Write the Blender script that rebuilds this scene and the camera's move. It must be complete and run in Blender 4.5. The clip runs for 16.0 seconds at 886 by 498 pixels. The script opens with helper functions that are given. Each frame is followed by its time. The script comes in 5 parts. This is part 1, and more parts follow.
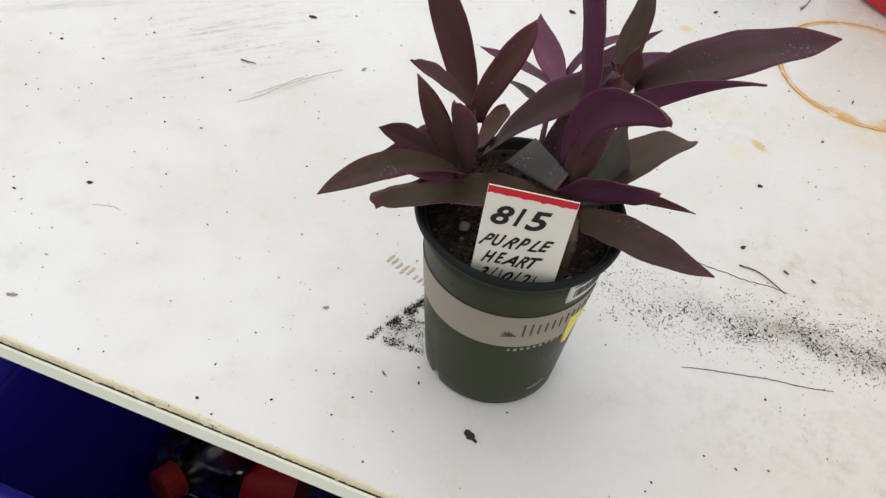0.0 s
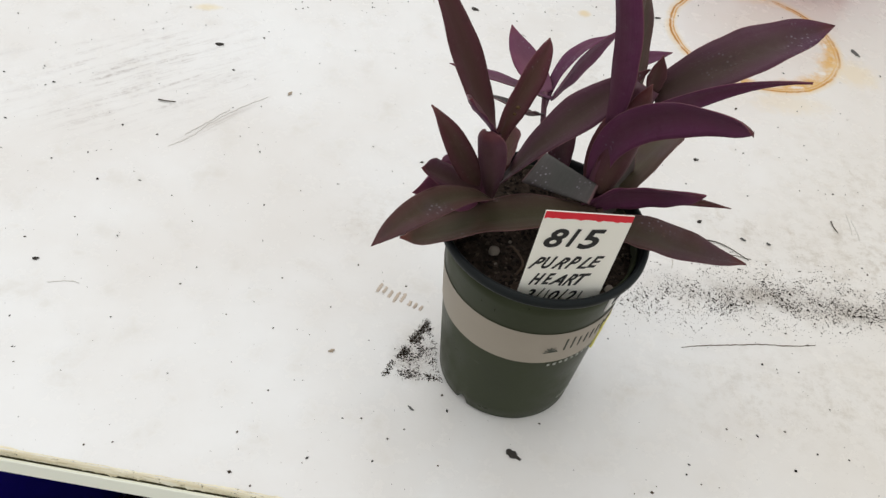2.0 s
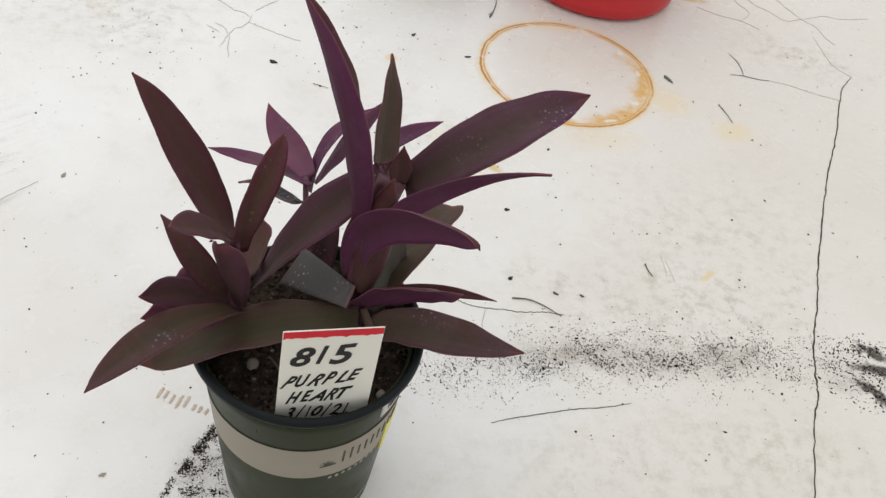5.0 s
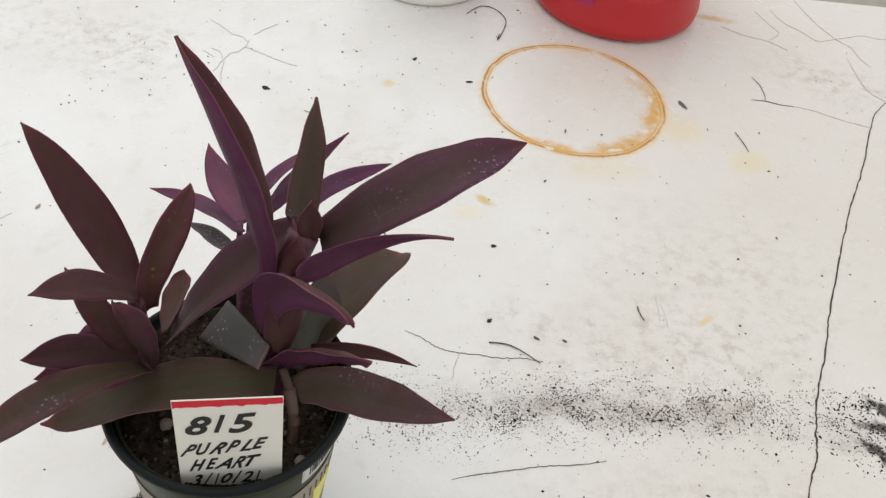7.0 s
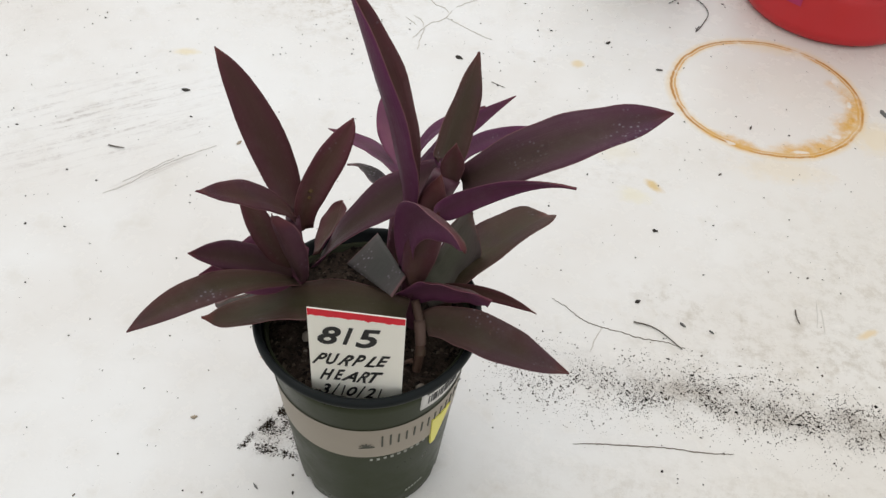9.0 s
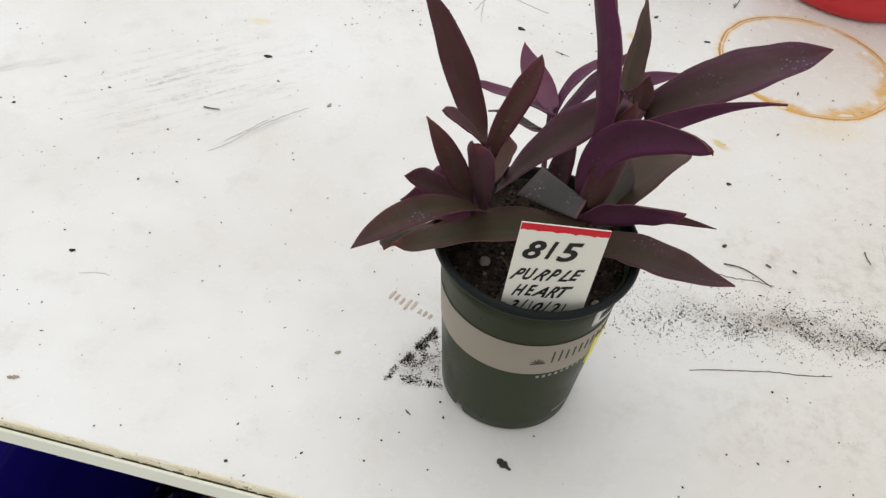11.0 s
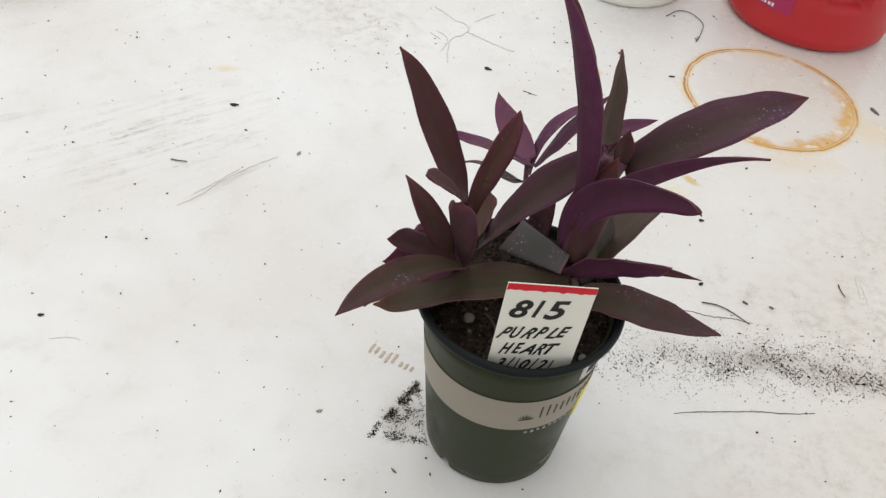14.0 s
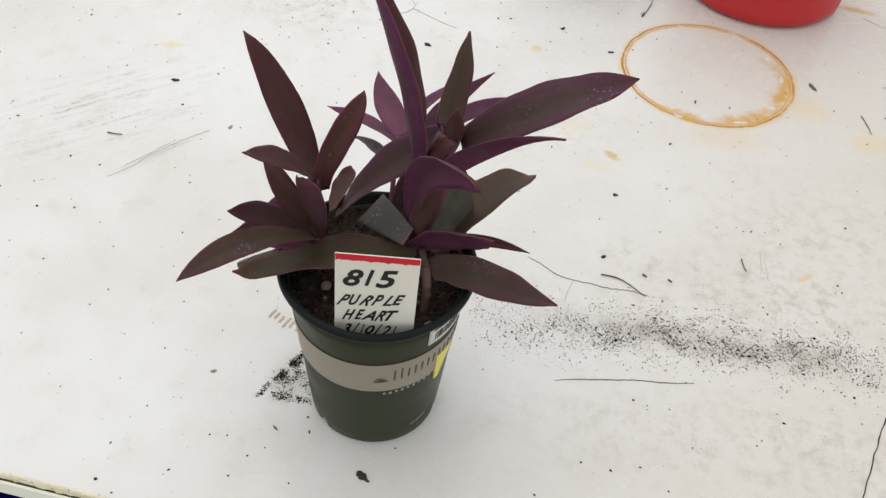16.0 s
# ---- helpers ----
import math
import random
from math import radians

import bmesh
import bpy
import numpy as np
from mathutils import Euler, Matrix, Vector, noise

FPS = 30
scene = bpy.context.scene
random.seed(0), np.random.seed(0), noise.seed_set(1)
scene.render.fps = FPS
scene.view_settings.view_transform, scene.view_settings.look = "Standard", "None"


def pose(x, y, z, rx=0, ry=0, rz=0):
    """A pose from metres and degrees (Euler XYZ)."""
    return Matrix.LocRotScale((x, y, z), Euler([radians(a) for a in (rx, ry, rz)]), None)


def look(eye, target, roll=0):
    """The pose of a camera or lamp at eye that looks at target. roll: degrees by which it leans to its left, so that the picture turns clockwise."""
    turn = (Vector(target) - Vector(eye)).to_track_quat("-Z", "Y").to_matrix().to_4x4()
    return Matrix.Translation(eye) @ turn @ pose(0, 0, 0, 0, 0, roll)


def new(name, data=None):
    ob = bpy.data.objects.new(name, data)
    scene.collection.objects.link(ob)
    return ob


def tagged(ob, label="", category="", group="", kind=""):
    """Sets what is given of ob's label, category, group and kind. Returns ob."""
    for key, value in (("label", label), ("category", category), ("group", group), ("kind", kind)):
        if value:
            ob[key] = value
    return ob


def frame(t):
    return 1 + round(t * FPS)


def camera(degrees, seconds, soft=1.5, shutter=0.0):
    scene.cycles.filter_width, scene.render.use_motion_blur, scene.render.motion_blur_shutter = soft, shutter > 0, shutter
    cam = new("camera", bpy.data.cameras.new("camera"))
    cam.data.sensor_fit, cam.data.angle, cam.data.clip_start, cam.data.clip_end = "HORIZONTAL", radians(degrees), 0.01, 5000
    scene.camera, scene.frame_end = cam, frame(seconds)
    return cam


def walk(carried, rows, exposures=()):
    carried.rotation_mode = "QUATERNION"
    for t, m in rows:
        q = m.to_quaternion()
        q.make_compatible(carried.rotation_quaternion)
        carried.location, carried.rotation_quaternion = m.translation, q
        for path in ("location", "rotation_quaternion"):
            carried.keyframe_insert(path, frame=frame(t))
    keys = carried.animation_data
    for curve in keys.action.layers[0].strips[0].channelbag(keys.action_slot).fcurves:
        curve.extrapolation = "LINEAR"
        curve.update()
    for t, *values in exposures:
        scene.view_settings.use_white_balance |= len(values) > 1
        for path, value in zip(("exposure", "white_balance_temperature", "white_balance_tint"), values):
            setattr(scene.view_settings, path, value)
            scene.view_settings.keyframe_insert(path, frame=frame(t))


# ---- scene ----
cam = camera(50.47, 16.0, soft=1.4)
SKY, SUN = 0.128, 0.5
PATH = [
    (0, (0.0606, -0.362, 0.4665), (-0.311, 0.9577, -0.9896), 7.72),
    (0.5, (0.0729, -0.373, 0.473), (-0.3228, 0.9414, -0.9816), 6.53),
    (1, (0.0182, -0.3787, 0.4765), (-0.2334, 0.9812, -0.9682), 8.38),
    (1.5, (-0.0359, -0.3859, 0.4674), (-0.1256, 1.0015, -0.9704), 10.63),
    (2, (-0.0551, -0.3659, 0.4658), (-0.0406, 1.0207, -0.9754), 10.74),
    (2.5, (-0.0342, -0.3331, 0.4651), (0.0719, 1.0426, -0.9828), 10.75),
    (3, (-0.0192, -0.3185, 0.473), (0.1186, 1.0568, -0.9725), 10.17),
    (3.5, (-0.01, -0.322, 0.4767), (0.1003, 1.0696, -0.9556), 9.23),
    (4, (-0.0156, -0.3297, 0.483), (0.0741, 1.0831, -0.9298), 9.66),
    (4.5, (-0.0139, -0.3109, 0.4794), (0.1651, 1.1002, -0.9265), 11.59),
    (4.7, (-0.0055, -0.3046, 0.4788), (0.2269, 1.0995, -0.9263), 11.95),
    (7, (0.0744, -0.2583, 0.4806), (0.1476, 1.1526, -0.935), 8.26),
    (7.5, (0.1034, -0.2389, 0.4727), (0.1669, 1.1527, -0.9623), 8.38),
    (8, (0.1174, -0.2322, 0.4678), (0.1097, 1.1306, -0.996), 7.89),
    (8.5, (0.1199, -0.2423, 0.4674), (-0.1036, 1.0993, -0.9989), 4.71),
    (9, (0.1075, -0.2835, 0.4835), (-0.2324, 1.0511, -0.9668), 3.37),
    (9.5, (0.0653, -0.3267, 0.4936), (-0.1956, 1.0273, -0.9549), 5.37),
    (10, (0.0325, -0.3552, 0.4913), (-0.1619, 1.0325, -0.9357), 7.08),
    (10.2, (0.0164, -0.3618, 0.4886), (-0.1786, 1.0374, -0.9271), 7.52),
    (12.3, (-0.0046, -0.3729, 0.4663), (-0.1695, 0.978, -0.9993), 5.62),
    (12.5, (-0.0012, -0.3663, 0.4774), (-0.1488, 1.0011, -0.9746), 5.82),
    (13, (0.0001, -0.3709, 0.4947), (-0.1293, 1.0624, -0.8941), 7.02),
    (13.5, (-0.0057, -0.3687, 0.4938), (-0.147, 1.0844, -0.8732), 7.08),
    (14, (-0.0148, -0.3548, 0.4848), (-0.1382, 1.0742, -0.909), 7.43),
    (14.5, (0.0106, -0.3511, 0.4879), (-0.1669, 1.0451, -0.9331), 6.66),
    (15, (0.0664, -0.354, 0.4988), (-0.2105, 1.0139, -0.9338), 5.30),
    (15.5, (0.1128, -0.355, 0.4965), (-0.1909, 0.9728, -0.9679), 4.42),
    (16, (0.0928, -0.3532, 0.5146), (-0.1279, 1.0092, -0.9329), 5.04),
]
walk(cam, [(t, look(eye, target, roll)) for t, eye, target, roll in PATH])

# ---- light: a bright overcast sky, soft and nearly shadowless ----
world = bpy.data.worlds.new("sky")
scene.world = world
world.use_nodes = True
wn = world.node_tree
sky = wn.nodes.new("ShaderNodeTexSky")
sky.sky_type, sky.sun_disc = "NISHITA", False
sky.sun_elevation, sky.sun_rotation = radians(58), radians(-35)
sky.air_density, sky.dust_density, sky.ozone_density = 0.6, 4.0, 0.6
haze = wn.nodes.new("ShaderNodeMixRGB")
haze.inputs["Fac"].default_value = 0.85
haze.inputs["Color2"].default_value = (7.25, 7.2, 6.98, 1)
wn.links.new(sky.outputs[0], haze.inputs["Color1"])
wn.links.new(haze.outputs[0], wn.nodes["Background"].inputs["Color"])
wn.nodes["Background"].inputs["Strength"].default_value = SKY
sun = new("sun", bpy.data.lights.new("sun", "SUN"))
sun.data.energy, sun.data.angle, sun.data.color = SUN, radians(70), (1.0, 0.97, 0.93)
sun.matrix_world = look((-0.9, 1.1, 2.4), (0, 0, 0))


# ---- node helpers ----
class Mat:
    """A procedural material under construction."""

    def __init__(self, name, rough=0.6, metal=0.0, spec=0.4):
        self.m = bpy.data.materials.new(name)
        self.m.use_nodes = True
        self.t = self.m.node_tree
        self.b = self.t.nodes["Principled BSDF"]
        self.b.inputs["Roughness"].default_value = rough
        self.b.inputs["Metallic"].default_value = metal
        self.b.inputs["Specular IOR Level"].default_value = spec
        self.co = self.t.nodes.new("ShaderNodeTexCoord")
        self.height = None

    def put(self, socket, value):
        if hasattr(value, "is_output"):
            self.t.links.new(value, socket)
        elif isinstance(value, (tuple, list)) and len(value) == 3 and socket.type == "RGBA":
            socket.default_value = (*value, 1)
        else:
            socket.default_value = value

    def math(self, op, a, b=0.0, clamp=False):
        n = self.t.nodes.new("ShaderNodeMath")
        n.operation, n.use_clamp = op, clamp
        self.put(n.inputs[0], a)
        self.put(n.inputs[1], b)
        return n.outputs[0]

    def vec(self, op, a, b=(0, 0, 0)):
        n = self.t.nodes.new("ShaderNodeVectorMath")
        n.operation = op
        self.put(n.inputs[0], a)
        self.put(n.inputs[1], b)
        return n.outputs["Value"] if op in ("LENGTH", "DISTANCE", "DOT_PRODUCT") else n.outputs[0]

    def place(self, loc=(0, 0, 0), rz=0.0, scale=(1, 1, 1), source="Object"):
        n = self.t.nodes.new("ShaderNodeMapping")
        n.vector_type = "TEXTURE"
        n.inputs["Location"].default_value = loc
        n.inputs["Rotation"].default_value = (0, 0, radians(rz))
        n.inputs["Scale"].default_value = scale
        self.t.links.new(self.co.outputs[source], n.inputs[0])
        return n.outputs[0]

    def noise(self, scale, detail=4.0, rough=0.55, at=None, warp=0.0):
        n = self.t.nodes.new("ShaderNodeTexNoise")
        n.inputs["Scale"].default_value = scale
        n.inputs["Detail"].default_value = detail
        n.inputs["Roughness"].default_value = rough
        n.inputs["Distortion"].default_value = warp
        self.t.links.new(at or self.co.outputs["Object"], n.inputs["Vector"])
        return n.outputs["Fac"]

    def ramp(self, x, lo, hi, smooth=True):
        n = self.t.nodes.new("ShaderNodeMapRange")
        n.interpolation_type = "SMOOTHSTEP" if smooth else "LINEAR"
        self.put(n.inputs[0], x)
        n.inputs[1].default_value, n.inputs[2].default_value = lo, hi
        return n.outputs[0]

    def mix(self, fac, a, b):
        n = self.t.nodes.new("ShaderNodeMixRGB")
        self.put(n.inputs[0], fac)
        self.put(n.inputs[1], a)
        self.put(n.inputs[2], b)
        return n.outputs[0]

    def random(self):
        return self.t.nodes.new("ShaderNodeObjectInfo").outputs["Random"]

    def island(self):
        return self.t.nodes.new("ShaderNodeNewGeometry").outputs["Random Per Island"]

    def blob(self, loc, size, rz=0.0, inner=0.2, rag=0.5, freq=60.0):
        """A ragged elliptical patch on the table top, 1 inside to 0 outside."""
        d = self.vec("LENGTH", self.vec("MULTIPLY", self.place((*loc, 0), rz, (*size, 1)), (1, 1, 0)))
        d = self.math("ADD", d, self.math("MULTIPLY", self.math("SUBTRACT", self.noise(freq, 5, 0.65), 0.5), rag * 2))
        return self.math("SUBTRACT", 1.0, self.ramp(d, inner, 1.0), True)

    def done(self, colour, height=None, strength=0.3, distance=0.001, rough=None):
        self.put(self.b.inputs["Base Color"], colour)
        if rough is not None:
            self.put(self.b.inputs["Roughness"], rough)
        if height is not None:
            n = self.t.nodes.new("ShaderNodeBump")
            n.inputs["Strength"].default_value, n.inputs["Distance"].default_value = strength, distance
            self.put(n.inputs["Height"], height)
            self.t.links.new(n.outputs[0], self.b.inputs["Normal"])
        return self.m


def plain(name, colour, rough=0.6, vary=0.15, scale=120.0, spec=0.4, bump=0.1, metal=0.0):
    m = Mat(name, rough, metal, spec)
    f = m.noise(scale, 5)
    g = m.noise(scale / 9, 3)
    f2 = m.math("ADD", m.math("MULTIPLY", f, 0.6), m.math("MULTIPLY", g, 0.4))
    dark = tuple(c * (1 - vary) for c in colour)
    lite = tuple(min(1, c * (1 + vary)) for c in colour)
    return m.done(m.mix(f2, dark, lite), f, bump, 0.0005)


# ---- materials ----
def table_material():
    m = Mat("worn_white_table", 0.45, 0, 0.35)
    big, mid, fine = m.noise(5, 5, 0.6), m.noise(38, 6, 0.65), m.noise(420, 4)
    col = m.mix(m.ramp(big, 0.3, 0.72), (0.832, 0.847, 0.850), (0.752, 0.738, 0.714))
    col = m.mix(m.math("MULTIPLY", m.ramp(mid, 0.50, 0.75), 0.34), col, (0.62, 0.59, 0.53))
    sepx = m.t.nodes.new("ShaderNodeSeparateXYZ")
    m.t.links.new(m.co.outputs["Object"], sepx.inputs[0])
    # right half toned darker and warmer: soft shade painted in, with mottled dirt
    shade_and_dirt = m.ramp(m.math("ADD", sepx.outputs[0], m.math("MULTIPLY", m.math("SUBTRACT", m.noise(7, 4), 0.5), 0.35)), -0.02, 0.32)
    col = m.mix(m.math("MULTIPLY", shade_and_dirt, 0.54), col, (0.67, 0.625, 0.55))
    # rubbed grey streaks at the back
    streak = m.noise(1.0, 6, 0.7, m.place((0, 0, 0), 42, (0.06, 0.006, 1)))
    zone = m.blob((-0.30, 0.215), (0.13, 0.085), 42, 0.25, 0.35, 24)
    col = m.mix(m.math("MULTIPLY", m.math("MULTIPLY", m.math("MULTIPLY", zone, m.ramp(streak, 0.46, 0.72)), m.ramp(m.noise(150, 6, 0.75), 0.35, 0.62)), 0.85), col, (0.36, 0.325, 0.31))
    zone = m.blob((-0.450, 0.178), (0.085, 0.010), 35, 0.1, 0.4, 30)
    col = m.mix(m.math("MULTIPLY", m.math("MULTIPLY", zone, m.ramp(streak, 0.35, 0.7)), 0.6), col, (0.40, 0.385, 0.37))
    zone = m.blob((-0.232, 0.172), (0.058, 0.007), 54.6, 0.1, 0.5, 60)
    fray = m.noise(1.0, 6, 0.75, m.place((0, 0, 0), 54.6, (0.05, 0.0018, 1)))
    col = m.mix(m.math("MULTIPLY", m.math("MULTIPLY", zone, m.ramp(fray, 0.42, 0.60)), 0.6), col, (0.46, 0.43, 0.40))
    for loc, size, rz, amount in (((-0.19, 0.43), (0.12, 0.07), 10, 0.55), ((0.45, 0.50), (0.10, 0.055), -20, 0.75), ((0.25, 0.14), (0.16, 0.05), 5, 0.5),
                                  ((0.16, 0.165), (0.07, 0.025), 0, 0.4), ((0.31, 0.03), (0.08, 0.07), 0, 0.35), ((-0.10, 0.10), (0.05, 0.04), 0, 0.3), ((0.30, 0.22), (0.17, 0.12), 20, 0.42), ((0.22, 0.01), (0.20, 0.06), 6, 0.4), ((0.05, 0.30), (0.12, 0.08), 0, 0.28), ((-0.30, 0.45), (0.14, 0.08), 20, 0.3)):
        zone = m.blob(loc, size, rz, 0.1, 0.6, 30)
        worn = m.ramp(m.noise(85, 7, 0.75), 0.44, 0.68)
        col = m.mix(m.math("MULTIPLY", m.math("MULTIPLY", zone, worn), amount), col, (0.44, 0.395, 0.325))
    # fine smear of potting soil
    for loc, size, rz, amount in (((0.21, 0.093), (0.17, 0.024), 2, 0.85), ((0.175, 0.092), (0.045, 0.013), 0, 0.7), ((0.285, 0.103), (0.045, 0.013), 4, 0.7), ((0.36, 0.085), (0.03, 0.012), 0, 0.6), ((0.375, 0.098), (0.07, 0.02), 0, 0.5), ((-0.056, -0.012), (0.020, 0.027), -25, 0.85)):
        zone = m.blob(loc, size, rz, 0.0, 0.7, 45)
        grit = m.ramp(m.noise(700, 5, 0.85), 0.40, 0.66)
        col = m.mix(m.math("MULTIPLY", m.math("MULTIPLY", zone, m.ramp(m.noise(70, 5, 0.7), 0.3, 0.6)), amount * 0.34), col, (0.35, 0.29, 0.225))
        col = m.mix(m.math("MULTIPLY", m.math("MULTIPLY", zone, grit), amount * 0.62), col, (0.19, 0.17, 0.15))
    for loc, size, rz in (((0.395, 0.116), (0.016, 0.008), -28), ((0.402, 0.101), (0.040, 0.0065), -2), ((0.383, 0.081), (0.020, 0.0065), -45), ((0.425, 0.076), (0.03, 0.008), 8)):
        zone = m.math("MULTIPLY", m.blob(loc, size, rz, 0.35, 1.3, 110), m.ramp(m.noise(420, 5, 0.8), 0.30, 0.46))
        col = m.mix(m.math("MULTIPLY", zone, 0.95), col, (0.045, 0.038, 0.034))
    # rust ring left by a can
    p = m.vec("MULTIPLY", m.place((0.2043, 0.4259, 0)), (1, 1, 0))
    wob = m.math("MULTIPLY", m.math("SUBTRACT", m.noise(18, 5, 0.6), 0.5), 0.009)
    r = m.math("ADD", m.vec("LENGTH", p), wob)
    for rad, wide, amount, tone in ((0.0800, 0.0080, 0.45, (0.74, 0.54, 0.25)), (0.0806, 0.0019, 1.0, (0.57, 0.29, 0.06)), (0.0776, 0.0013, 0.9, (0.60, 0.33, 0.09)), (0.0807, 0.0009, 0.7, (0.34, 0.15, 0.035))):
        off = m.math("ABSOLUTE", m.math("SUBTRACT", r, rad))
        line = m.math("SUBTRACT", 1.0, m.ramp(off, wide * 0.3, wide), True)
        line = m.math("MULTIPLY", line, m.ramp(m.noise(45, 4, 0.6), 0.26, 0.52))
        line = m.math("MULTIPLY", line, m.ramp(m.noise(16 + 2000 * wide, 3), 0.18, 0.46))
        col = m.mix(m.math("MULTIPLY", line, amount), col, tone)
    inside = m.math("MULTIPLY", m.math("SUBTRACT", 1.0, m.ramp(r, 0.081, 0.085), True), m.ramp(m.math("ADD", r, m.math("MULTIPLY", m.math("SUBTRACT", m.noise(55, 4), 0.5), 0.03)), 0.056, 0.074))
    for loc, size, rz, amount in (((0.266, 0.408), (0.026, 0.062), -20, 1.0), ((0.178, 0.352), (0.034, 0.013), -8, 1.0), ((0.240, 0.366), (0.042, 0.016), 30, 0.95), ((0.262, 0.455), (0.012, 0.018), 20, 0.8)):
        zone = m.math("MULTIPLY", m.blob(loc, size, rz, 0.3, 0.5, 60), inside)
        col = m.mix(m.math("MULTIPLY", m.math("MULTIPLY", zone, m.ramp(m.noise(48, 5, 0.6), 0.30, 0.60)), amount), col, (0.66, 0.39, 0.10))
    for loc, size, rz, amount, tone in (((0.296, 0.396), (0.030, 0.030), -20, 0.5, (0.77, 0.64, 0.40)), ((0.225, 0.330), (0.050, 0.022), 10, 0.35, (0.76, 0.64, 0.42)), ((0.205, 0.500), (0.06, 0.014), 0, 0.35, (0.77, 0.64, 0.42)), ((0.351, 0.361), (0.028, 0.022), 30, 0.75, (0.75, 0.66, 0.46)), ((0.355, 0.588), (0.028, 0.008), -6, 0.9, (0.58, 0.42, 0.20)),
                                        ((0.128, 0.278), (0.012, 0.006), -40, 0.8, (0.66, 0.47, 0.16)), ((0.115, 0.262), (0.018, 0.012), 0, 0.35, (0.76, 0.70, 0.42)),
                                        ((-0.285, 0.315), (0.016, 0.007), 12, 0.6, (0.78, 0.66, 0.38)), ((0.042, 0.415), (0.008, 0.008), 0, 0.6, (0.76, 0.58, 0.26)),
                                        ((0.286, 0.178), (0.012, 0.004), 40, 0.6, (0.72, 0.52, 0.22)), ((0.09, 0.31), (0.03, 0.02), 0, 0.25, (0.74, 0.66, 0.42))):
        col = m.mix(m.math("MULTIPLY", m.blob(loc, size, rz, 0.2, 0.5, 120), amount), col, tone)
    for loc, size, rz in (((0.181, 0.3505), (0.0050, 0.0026), -6), ((0.264, 0.388), (0.0052, 0.0034), 20), ((0.236, 0.3575), (0.0090, 0.0022), 14), ((0.262, 0.466), (0.0036, 0.0046), 30), ((0.274, 0.436), (0.0022, 0.0060), 5)):
        col = m.mix(m.math("MULTIPLY", m.blob(loc, size, rz, 0.5, 0.8, 260), 0.8), col, (0.78, 0.75, 0.70))
    col = m.mix(m.math("MULTIPLY", m.ramp(fine, 0.66, 0.78), 0.35), col, (0.35, 0.33, 0.30))
    h = m.math("ADD", m.math("MULTIPLY", mid, 0.7), m.math("MULTIPLY", fine, 0.15))
    return m.done(col, h, 0.25, 0.0012, m.ramp(mid, 0.0, 1.6))


